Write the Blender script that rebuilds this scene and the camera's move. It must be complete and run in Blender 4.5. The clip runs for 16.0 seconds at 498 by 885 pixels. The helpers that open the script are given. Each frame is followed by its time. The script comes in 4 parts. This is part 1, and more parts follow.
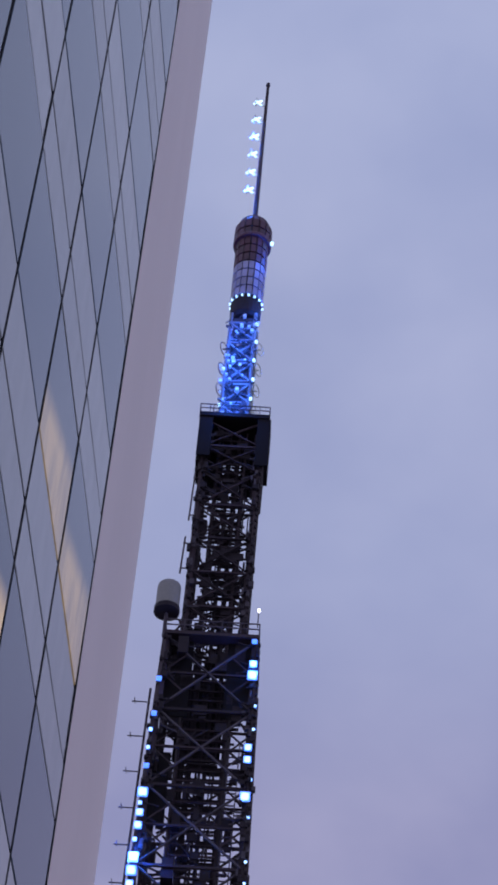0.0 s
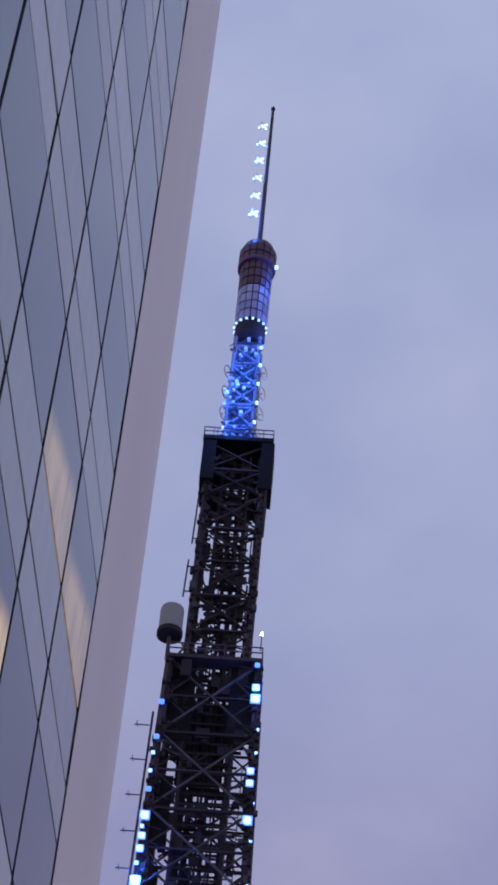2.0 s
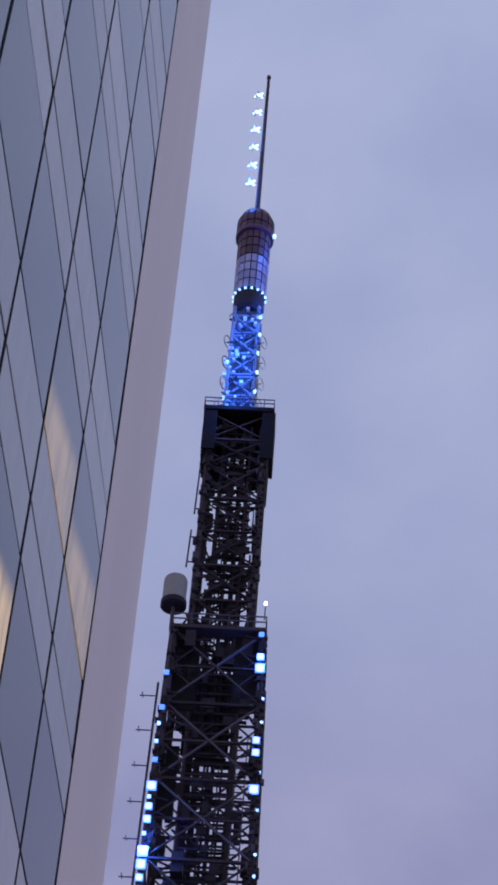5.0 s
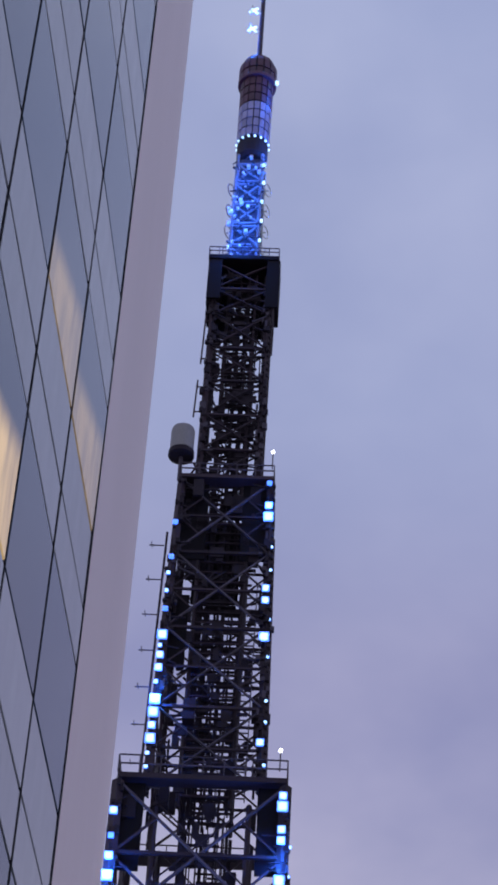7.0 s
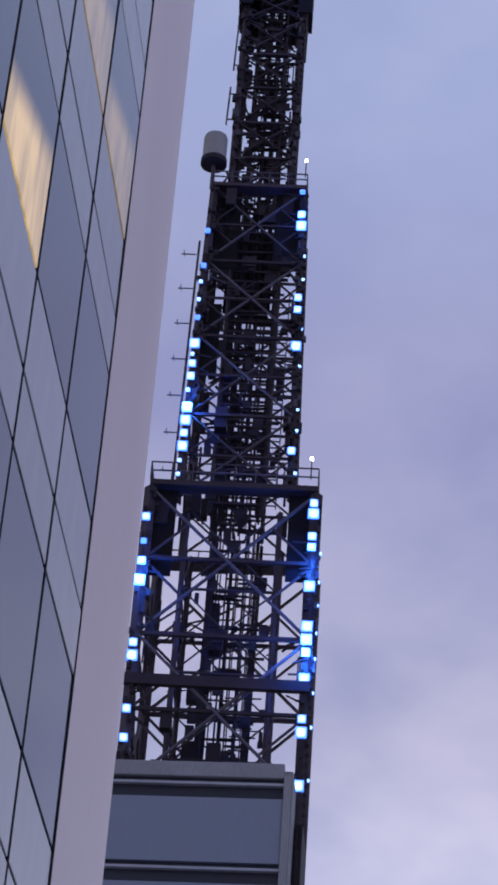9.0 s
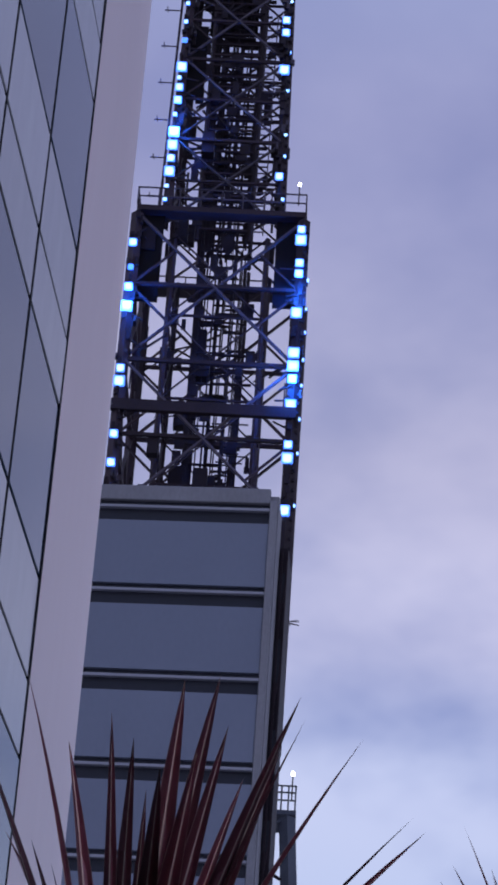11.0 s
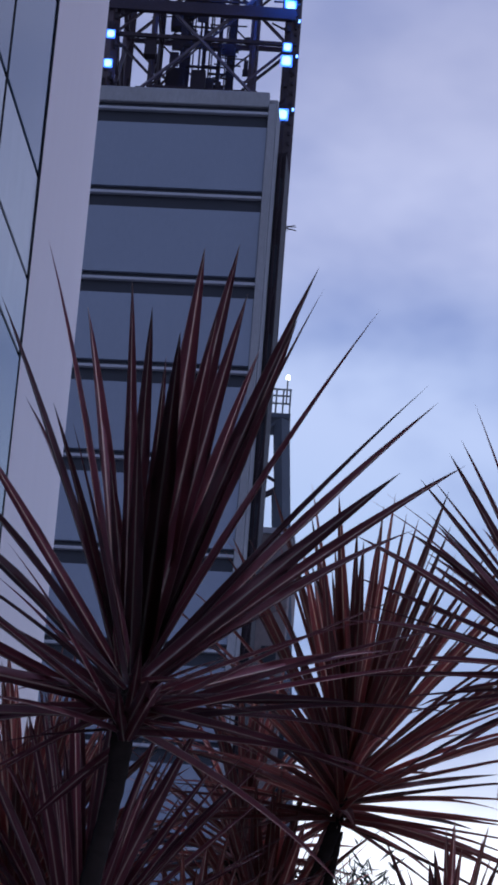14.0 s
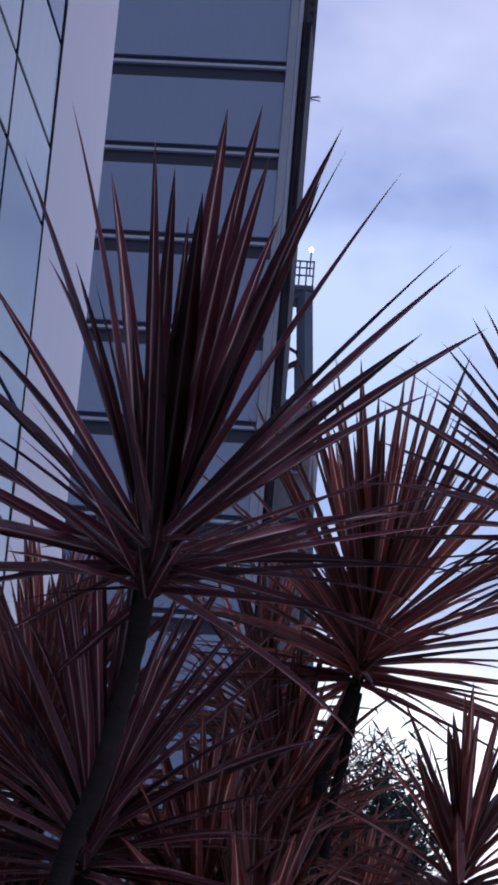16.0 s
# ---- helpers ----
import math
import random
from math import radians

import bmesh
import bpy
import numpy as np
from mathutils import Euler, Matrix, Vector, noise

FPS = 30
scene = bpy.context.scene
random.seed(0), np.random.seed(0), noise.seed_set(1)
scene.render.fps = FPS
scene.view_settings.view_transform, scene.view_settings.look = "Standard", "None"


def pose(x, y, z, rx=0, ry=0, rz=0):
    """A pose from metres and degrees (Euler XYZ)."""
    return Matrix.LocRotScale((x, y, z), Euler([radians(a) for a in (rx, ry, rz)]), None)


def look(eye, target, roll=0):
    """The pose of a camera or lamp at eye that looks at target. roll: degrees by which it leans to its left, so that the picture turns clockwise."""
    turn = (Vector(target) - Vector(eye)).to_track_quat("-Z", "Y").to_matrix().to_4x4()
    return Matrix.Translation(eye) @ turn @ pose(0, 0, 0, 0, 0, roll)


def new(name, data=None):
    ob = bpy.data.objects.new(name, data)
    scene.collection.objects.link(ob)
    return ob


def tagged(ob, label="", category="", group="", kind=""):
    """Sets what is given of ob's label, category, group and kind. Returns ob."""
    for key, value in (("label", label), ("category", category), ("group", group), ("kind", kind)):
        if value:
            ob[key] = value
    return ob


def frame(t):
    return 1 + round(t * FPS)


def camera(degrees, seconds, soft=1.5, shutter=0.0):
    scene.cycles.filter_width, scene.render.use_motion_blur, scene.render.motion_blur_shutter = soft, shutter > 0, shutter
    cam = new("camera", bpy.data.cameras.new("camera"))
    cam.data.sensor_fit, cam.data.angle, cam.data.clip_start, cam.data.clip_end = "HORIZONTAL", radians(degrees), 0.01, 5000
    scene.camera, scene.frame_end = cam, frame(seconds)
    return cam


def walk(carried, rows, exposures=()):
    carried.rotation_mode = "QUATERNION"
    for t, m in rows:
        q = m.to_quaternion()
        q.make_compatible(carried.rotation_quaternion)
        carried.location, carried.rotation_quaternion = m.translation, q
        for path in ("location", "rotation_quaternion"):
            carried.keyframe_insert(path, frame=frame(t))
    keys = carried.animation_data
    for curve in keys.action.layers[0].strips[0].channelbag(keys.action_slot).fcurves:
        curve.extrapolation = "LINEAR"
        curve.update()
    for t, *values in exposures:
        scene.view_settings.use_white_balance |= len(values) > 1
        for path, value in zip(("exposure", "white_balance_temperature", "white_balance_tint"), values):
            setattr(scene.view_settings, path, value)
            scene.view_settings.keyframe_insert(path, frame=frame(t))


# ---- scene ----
cam = camera(11.71, 16.0, soft=3.3)

# seconds, eye x, eye z, yaw to the left, pitch up, roll
ROWS = [
    (0.0, 0.0, 1.6, 0.66, 44.713, 5.4),
    (0.5, 0.0, 1.6, 0.563, 44.874, 5.323),
    (1.0, 0.0, 1.6, 0.869, 44.977, 5.633),
    (1.5, 0.0, 1.6, 0.942, 45.062, 5.585),
    (2.0, 0.0, 1.6, 0.858, 45.252, 5.768),
    (2.5, 0.0, 1.6, 0.549, 45.034, 5.374),
    (3.0, 0.0, 1.6, 0.879, 44.601, 5.334),
    (3.2, 0.0, 1.6, 0.992, 44.679, 5.423),
    (5.3, 0.0, 1.6, 0.786, 44.449, 4.798),
    (5.5, 0.0, 1.6, 0.914, 44.035, 4.88),
    (6.0, 0.0, 1.6, 1.205, 42.48, 4.433),
    (6.5, 0.0, 1.6, 1.037, 41.543, 4.075),
    (7.0, 0.0, 1.6, 0.633, 40.979, 3.918),
    (7.5, 0.0, 1.6, 0.727, 39.629, 4.317),
    (8.0, 0.0, 1.6, 0.758, 37.754, 4.5),
    (8.5, 0.0, 1.6, 1.282, 36.022, 4.706),
    (9.0, 0.0, 1.6, 0.967, 34.091, 4.374),
    (11.3, 0.012, 1.665, -0.003, 26.307, 4.089),
    (11.5, 0.006, 1.657, 0.065, 25.332, 4.151),
    (12.0, -0.008, 1.652, -0.363, 23.783, 4.083),
    (12.5, -0.004, 1.644, -0.545, 22.721, 4.289),
    (13.0, 0.0, 1.636, -0.361, 21.67, 4.504),
    (13.5, -0.008, 1.622, -0.42, 19.745, 4.404),
    (14.0, -0.012, 1.615, -0.779, 18.402, 4.411),
    (14.5, -0.004, 1.609, -0.308, 17.543, 4.687),
    (15.0, 0.01, 1.6, -0.546, 16.477, 4.915),
    (15.5, 0.0, 1.6, -0.474, 16.028, 4.924),
    (16.0, -0.01, 1.601, -0.476, 15.358, 4.796),
]


def view(x, z, yaw, pitch, roll):
    a, b = radians(yaw), radians(pitch)
    way = Vector((-math.sin(a) * math.cos(b), math.cos(a) * math.cos(b), math.sin(b)))
    eye = Vector((x, 0.0, z))
    return look(eye, eye + way, roll)


EXPOSURES = [(0.0, 0.0, 6650, 11), (6.0, 0.0, 6620, 10), (8.0, 0.06, 6560, 10), (9.2, 0.12, 6420, 9), (11.5, 0.0, 6120, 11), (12.6, 0.0, 6060, 11), (14.0, 0.0, 5690, 5), (15.5, 0.15, 5720, 5), (16.0, 0.24, 5720, 5)]
walk(cam, [(r[0], view(*r[1:])) for r in ROWS], EXPOSURES)


# ---- light: an overcast dusk sky, brightest low down ahead, and a faint broad sun behind the cloud ----
def world_sky():
    world = bpy.data.worlds.new("dusk_sky")
    world.use_nodes = True
    scene.world = world
    nt = world.node_tree
    n, l = nt.nodes, nt.links
    n.clear()
    out = n.new("ShaderNodeOutputWorld")
    bg = n.new("ShaderNodeBackground")
    coord = n.new("ShaderNodeTexCoord")
    sep = n.new("ShaderNodeSeparateXYZ")
    l.new(coord.outputs["Generated"], sep.inputs[0])
    height = n.new("ShaderNodeValToRGB")
    cr = height.color_ramp
    cr.interpolation = "EASE"
    stops = [(0.0, (0.36, 0.38, 0.48)), (0.07, (0.46, 0.50, 0.68)), (0.17, (0.45, 0.50, 0.71)), (0.26, (0.36, 0.44, 0.69)), (0.34, (0.43, 0.48, 0.72)),
             (0.40, (0.455, 0.46, 0.67)), (0.47, (0.39, 0.388, 0.58)), (0.57, (0.31, 0.318, 0.53)), (0.68, (0.33, 0.375, 0.61)), (0.85, (0.36, 0.415, 0.655))]
    while len(cr.elements) < len(stops):
        cr.elements.new(0.5)
    for e, (p, c) in zip(cr.elements, stops):
        e.position, e.color = p, (*c, 1)
    l.new(sep.outputs["Z"], height.inputs[0])
    stretch = n.new("ShaderNodeMapping")
    stretch.inputs["Scale"].default_value = (5.0, 5.0, 8.0)
    stretch.inputs["Location"].default_value = (3.1, 1.7, 0.4)
    stretch.inputs["Rotation"].default_value = (0.0, 0.25, 0.4)
    l.new(coord.outputs["Generated"], stretch.inputs[0])
    puff = n.new("ShaderNodeTexNoise")
    puff.inputs["Scale"].default_value, puff.inputs["Detail"].default_value, puff.inputs["Roughness"].default_value = 1.7, 4.0, 0.5
    l.new(stretch.outputs[0], puff.inputs["Vector"])
    # the cloud's relief is strong low down and fades to a plain deck overhead
    amount = n.new("ShaderNodeMapRange")
    amount.inputs["From Min"].default_value, amount.inputs["From Max"].default_value = 0.15, 0.62
    amount.inputs["To Min"].default_value, amount.inputs["To Max"].default_value = 3.0, 0.45
    l.new(sep.outputs["Z"], amount.inputs["Value"])
    centred = n.new("ShaderNodeMath")
    centred.operation = "SUBTRACT"
    centred.inputs[1].default_value = 0.5
    l.new(puff.outputs["Fac"], centred.inputs[0])
    relief = n.new("ShaderNodeMath")
    relief.operation = "MULTIPLY"
    l.new(centred.outputs[0], relief.inputs[0])
    l.new(amount.outputs[0], relief.inputs[1])
    soft = n.new("ShaderNodeMath")
    soft.operation = "SMOOTH_MIN"
    soft.inputs[1].default_value, soft.inputs[2].default_value = 0.23, 0.2
    l.new(relief.outputs[0], soft.inputs[0])
    # thin cloud shows white, gaps show bluer
    tint = n.new("ShaderNodeVectorMath")
    tint.operation = "MULTIPLY_ADD"
    l.new(soft.outputs[0], tint.inputs[0])
    tint.inputs[1].default_value, tint.inputs[2].default_value = (1.25, 1.05, 0.6), (1.0, 1.0, 1.0)
    deck = n.new("ShaderNodeVectorMath")
    deck.operation = "MULTIPLY"
    l.new(height.outputs[0], deck.inputs[0])
    l.new(tint.outputs[0], deck.inputs[1])
    # the sunset's glow, low down ahead
    toward = n.new("ShaderNodeVectorMath")
    toward.operation = "DOT_PRODUCT"
    toward.inputs[1].default_value = Vector((0.095, 1.0, 0.075)).normalized()
    l.new(coord.outputs["Generated"], toward.inputs[0])
    lobe = n.new("ShaderNodeMapRange")
    lobe.interpolation_type = "SMOOTHSTEP"
    lobe.inputs["From Min"].default_value, lobe.inputs["From Max"].default_value = math.cos(radians(8.6)), math.cos(radians(1))
    l.new(toward.outputs["Value"], lobe.inputs["Value"])
    shine = n.new("ShaderNodeVectorMath")
    shine.operation = "SCALE"
    shine.inputs[0].default_value = (0.80, 0.70, 0.58)
    l.new(lobe.outputs[0], shine.inputs["Scale"])
    cloud = n.new("ShaderNodeVectorMath")
    cloud.operation = "ADD"
    l.new(deck.outputs[0], cloud.inputs[0])
    l.new(shine.outputs[0], cloud.inputs[1])
    sky = n.new("ShaderNodeTexSky")
    sky.sky_type = "NISHITA"
    sky.sun_disc = False
    sky.sun_elevation, sky.sun_rotation = radians(6), radians(12)
    haze = n.new("ShaderNodeVectorMath")
    haze.operation = "SCALE"
    haze.inputs["Scale"].default_value = 0.004
    l.new(sky.outputs[0], haze.inputs[0])
    both = n.new("ShaderNodeVectorMath")
    both.operation = "ADD"
    l.new(cloud.outputs[0], both.inputs[0])
    l.new(haze.outputs[0], both.inputs[1])
    l.new(both.outputs[0], bg.inputs["Color"])
    bg.inputs["Strength"].default_value = 1.0
    l.new(bg.outputs[0], out.inputs[0])


world_sky()
sun = new("sun", bpy.data.lights.new("sun", "SUN"))
sun.data.energy, sun.data.angle, sun.data.color = 0.27, radians(10), (1.0, 0.93, 0.86)
sun.matrix_world = look((0, 0, 0), (-0.07, -1.0, -0.13))


def blue_lamp(name, place, power, size=0.3):
    ob = new(name, bpy.data.lights.new(name, "POINT"))
    ob.data.energy, ob.data.color, ob.data.shadow_soft_size = power, (0.02, 0.15, 1.0), size
    ob.location = place
    return ob


# ---- materials ----
def material(name, colour, rough=0.6, metal=0.0, vary=0.25, scale=3.0, fine=40.0, bump=0.1, streak=(1, 1, 1), spec=0.5, each=0.0, space="Object", grit=0.35):
    m = bpy.data.materials.new(name)
    m.use_nodes = True
    nt = m.node_tree
    n, l = nt.nodes, nt.links
    b = n["Principled BSDF"]
    coord = n.new("ShaderNodeTexCoord")
    mp = n.new("ShaderNodeMapping")
    mp.inputs["Scale"].default_value = streak
    l.new(coord.outputs[space], mp.inputs[0])
    big, small = n.new("ShaderNodeTexNoise"), n.new("ShaderNodeTexNoise")
    big.inputs["Scale"].default_value, big.inputs["Detail"].default_value = scale, 4.0
    small.inputs["Scale"].default_value, small.inputs["Detail"].default_value = fine, 6.0
    for t in (big, small):
        l.new(mp.outputs[0], t.inputs["Vector"])
    ramp = n.new("ShaderNodeMix")
    ramp.data_type = "RGBA"
    ramp.inputs[6].default_value = (*[c * (1 - vary) for c in colour], 1)
    ramp.inputs[7].default_value = (*[min(1, c * (1 + vary)) for c in colour], 1)
    l.new(big.outputs["Fac"], ramp.inputs[0])
    grain = n.new("ShaderNodeMix")
    grain.data_type, grain.blend_type = "RGBA", "OVERLAY"
    grain.inputs[0].default_value = grit
    l.new(ramp.outputs[2], grain.inputs[6])
    l.new(small.outputs["Fac"], grain.inputs[7])
    last = grain.outputs[2]
    if each:
        info = n.new("ShaderNodeObjectInfo")
        rng = n.new("ShaderNodeMapRange")
        rng.inputs["To Min"].default_value, rng.inputs["To Max"].default_value = 1 - each, 1 + each
        l.new(info.outputs["Random"], rng.inputs["Value"])
        sc = n.new("ShaderNodeVectorMath")
        sc.operation = "SCALE"
        l.new(last, sc.inputs[0])
        l.new(rng.outputs[0], sc.inputs["Scale"])
        last = sc.outputs[0]
    l.new(last, b.inputs["Base Color"])
    b.inputs["Metallic"].default_value = metal
    b.inputs["Specular IOR Level"].default_value = spec
    rr = n.new("ShaderNodeMapRange")
    rr.inputs["To Min"].default_value, rr.inputs["To Max"].default_value = max(0.02, rough - 0.08), min(1, rough + 0.08)
    l.new(small.outputs["Fac"], rr.inputs["Value"])
    l.new(rr.outputs[0], b.inputs["Roughness"])
    if bump:
        bp = n.new("ShaderNodeBump")
        bp.inputs["Strength"].default_value, bp.inputs["Distance"].default_value = bump, 0.02
        l.new(small.outputs["Fac"], bp.inputs["Height"])
        l.new(bp.outputs[0], b.inputs["Normal"])
    return m


def glow(name, colour, strength):
    m = bpy.data.materials.new(name)
    m.use_nodes = True
    b = m.node_tree.nodes["Principled BSDF"]
    b.inputs["Base Color"].default_value = (0.8, 0.85, 0.9, 1)
    b.inputs["Emission Color"].default_value = (*colour, 1)
    b.inputs["Emission Strength"].default_value = strength
    return m


STEEL = material("painted_dark_steel", (0.050, 0.033, 0.042), 0.6, 0.0, 0.45, 0.6, 9.0, 0.15, spec=0.2, each=0.35)
STEEL_PALE = material("weathered_grey_steel", (0.085, 0.068, 0.085), 0.65, 0.0, 0.35, 0.8, 12.0, 0.15, spec=0.25, each=0.3)
STEEL_SLATE = material("slate_grey_steel", (0.085, 0.095, 0.125), 0.6, 0.0, 0.3, 0.8, 12.0, 0.15, each=0.25)
SCREEN_BLACK = material("black_screen_sheet", (0.010, 0.007, 0.009), 0.7, 0.0, 0.4, 0.8, 12.0, 0.1, spec=0.15)
STEEL_BLACK = material("black_matte_finish", (0.030, 0.021, 0.028), 0.65, 0.0, 0.4, 0.8, 12.0, 0.1, spec=0.2)
MAST_PALE = material("pale_painted_mast", (0.20, 0.23, 0.29), 0.5, 0.0, 0.2, 1.0, 14.0, 0.1)
COLUMN_GREY = material("grey_painted_column", (0.045, 0.052, 0.085), 0.5, 0.0, 0.3, 1.0, 14.0, 0.1)
MAROON = material("maroon_painted_panel", (0.095, 0.032, 0.055), 0.5, 0.0, 0.3, 1.5, 20.0, 0.1, each=0.3)
LILAC = material("pale_lilac_panel", (0.34, 0.32, 0.50), 0.45, 0.0, 0.2, 1.5, 20.0, 0.1, each=0.2)
DRUM_GREY = material("pale_grey_radome", (0.30, 0.28, 0.27), 0.7, 0.0, 0.12, 1.2, 18.0, 0.05)
LED = glow("led_lens", (0.40, 0.72, 1.0), 2.1)
LED_DIM = glow("led_dim_and_halo", (0.015, 0.14, 1.0), 1.6)
WHITE_LAMP = glow("white_beacon", (0.95, 0.97, 1.0), 4.0)
WHITE_BLUE = glow("white_blue_glow", (0.42, 0.70, 1.0), 2.2)
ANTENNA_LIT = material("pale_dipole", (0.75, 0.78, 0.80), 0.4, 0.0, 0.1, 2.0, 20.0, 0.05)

GLASS_BLUE = material("blue_vision_glass", (0.060, 0.090, 0.135), 0.10, 0.0, 0.25, 0.35, 1.2, 0.05, streak=(1, 1, 0.35), spec=0.34, each=0.22, grit=0.12)
GLASS_GREY = material("grey_spandrel_glass", (0.40, 0.395, 0.405), 0.22, 0.0, 0.12, 0.4, 1.6, 0.05, streak=(1, 1, 0.35), spec=0.5, each=0.16, grit=0.12)
GASKET = material("black_gasket", (0.010, 0.010, 0.014), 0.85, 0.0, 0.3, 2.0, 30.0, 0.1, spec=0.05)
CLADDING = material("pinkish_grey_cladding", (0.79, 0.635, 0.62), 0.40, 0.0, 0.16, 0.35, 5.0, 0.06, streak=(1, 1, 0.15), spec=0.4, grit=0.12)
CONCRETE = material("grey_concrete", (0.28, 0.27, 0.29), 0.8, 0.0, 0.25, 0.5, 9.0, 0.25, streak=(1, 1, 0.4), grit=0.2)
ANNEX_WALL = material("stained_brown_grey_render", (0.23, 0.185, 0.185), 0.85, 0.0, 0.45, 0.5, 6.0, 0.3, streak=(1, 1, 0.5))
BAND_PANEL = material("slate_blue_facade_panel", (0.224, 0.245, 0.317), 0.5, 0.0, 0.12, 0.25, 6.0, 0.06, streak=(1, 1, 0.5), spec=0.4, each=0.06, grit=0.06)
# near-black base colour carries the shade inside recesses and openings
RECESS = material("dark_shaded_recess", (0.018, 0.019, 0.032), 0.6, 0.0, 0.3, 0.8, 14.0, 0.2, streak=(1, 1, 6))
LEDGE = material("pale_ledge", (0.38, 0.37, 0.42), 0.7, 0.0, 0.2, 0.6, 10.0, 0.15, grit=0.12)
BOUNCE_GROUND = material("pale_bounce_concrete", (0.27, 0.26, 0.25), 0.85, 0.0, 0.3, 0.3, 60.0, 0.3)
SOIL = material("dark_soil", (0.05, 0.038, 0.03), 0.95, 0.0, 0.4, 2.0, 40.0, 0.6)
BARK = material("brown_ringed_bark", (0.030, 0.021, 0.018), 0.9, 0.0, 0.5, 5.0, 26.0, 0.4, streak=(1, 1, 2.2), spec=0.1)
TREE_LEAF = material("dark_green_leaf", (0.022, 0.026, 0.015), 0.6, 0.0, 0.4, 6.0, 60.0, 0.1)


def glow_pane_material(name, height, power):
    """Blue glass with a warm glow painted as emission over the foot of the pane."""
    m = GLASS_BLUE.copy()
    m.name = name
    nt = m.node_tree
    n, l = nt.nodes, nt.links
    b = n["Principled BSDF"]
    coord = n.new("ShaderNodeTexCoord")
    sep = n.new("ShaderNodeSeparateXYZ")
    l.new(coord.outputs["Object"], sep.inputs[0])
    blur = n.new("ShaderNodeTexNoise")
    blur.inputs["Scale"].default_value, blur.inputs["Detail"].default_value = 1.7, 2.0
    squash = n.new("ShaderNodeMapping")
    squash.inputs["Scale"].default_value = (1.6, 1.0, 0.35)
    l.new(coord.outputs["Object"], squash.inputs[0])
    l.new(squash.outputs[0], blur.inputs["Vector"])
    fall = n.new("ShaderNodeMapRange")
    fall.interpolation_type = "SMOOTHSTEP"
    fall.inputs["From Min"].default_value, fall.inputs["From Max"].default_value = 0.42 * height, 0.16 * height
    # the painted glow reaches higher towards the far side of the pane
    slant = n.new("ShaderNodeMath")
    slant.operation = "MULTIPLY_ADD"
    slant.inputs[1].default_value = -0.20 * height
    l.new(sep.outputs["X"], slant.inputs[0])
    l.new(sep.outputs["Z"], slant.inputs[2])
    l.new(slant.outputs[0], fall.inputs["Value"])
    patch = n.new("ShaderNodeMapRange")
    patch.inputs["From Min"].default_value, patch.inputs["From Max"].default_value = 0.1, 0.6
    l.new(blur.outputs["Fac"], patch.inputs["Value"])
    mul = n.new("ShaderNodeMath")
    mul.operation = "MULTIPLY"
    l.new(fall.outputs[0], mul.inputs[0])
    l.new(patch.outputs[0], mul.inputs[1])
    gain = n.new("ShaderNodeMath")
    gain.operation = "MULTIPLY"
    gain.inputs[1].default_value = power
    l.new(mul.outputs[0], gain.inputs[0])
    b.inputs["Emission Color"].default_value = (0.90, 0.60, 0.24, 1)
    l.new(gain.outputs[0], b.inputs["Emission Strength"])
    return m


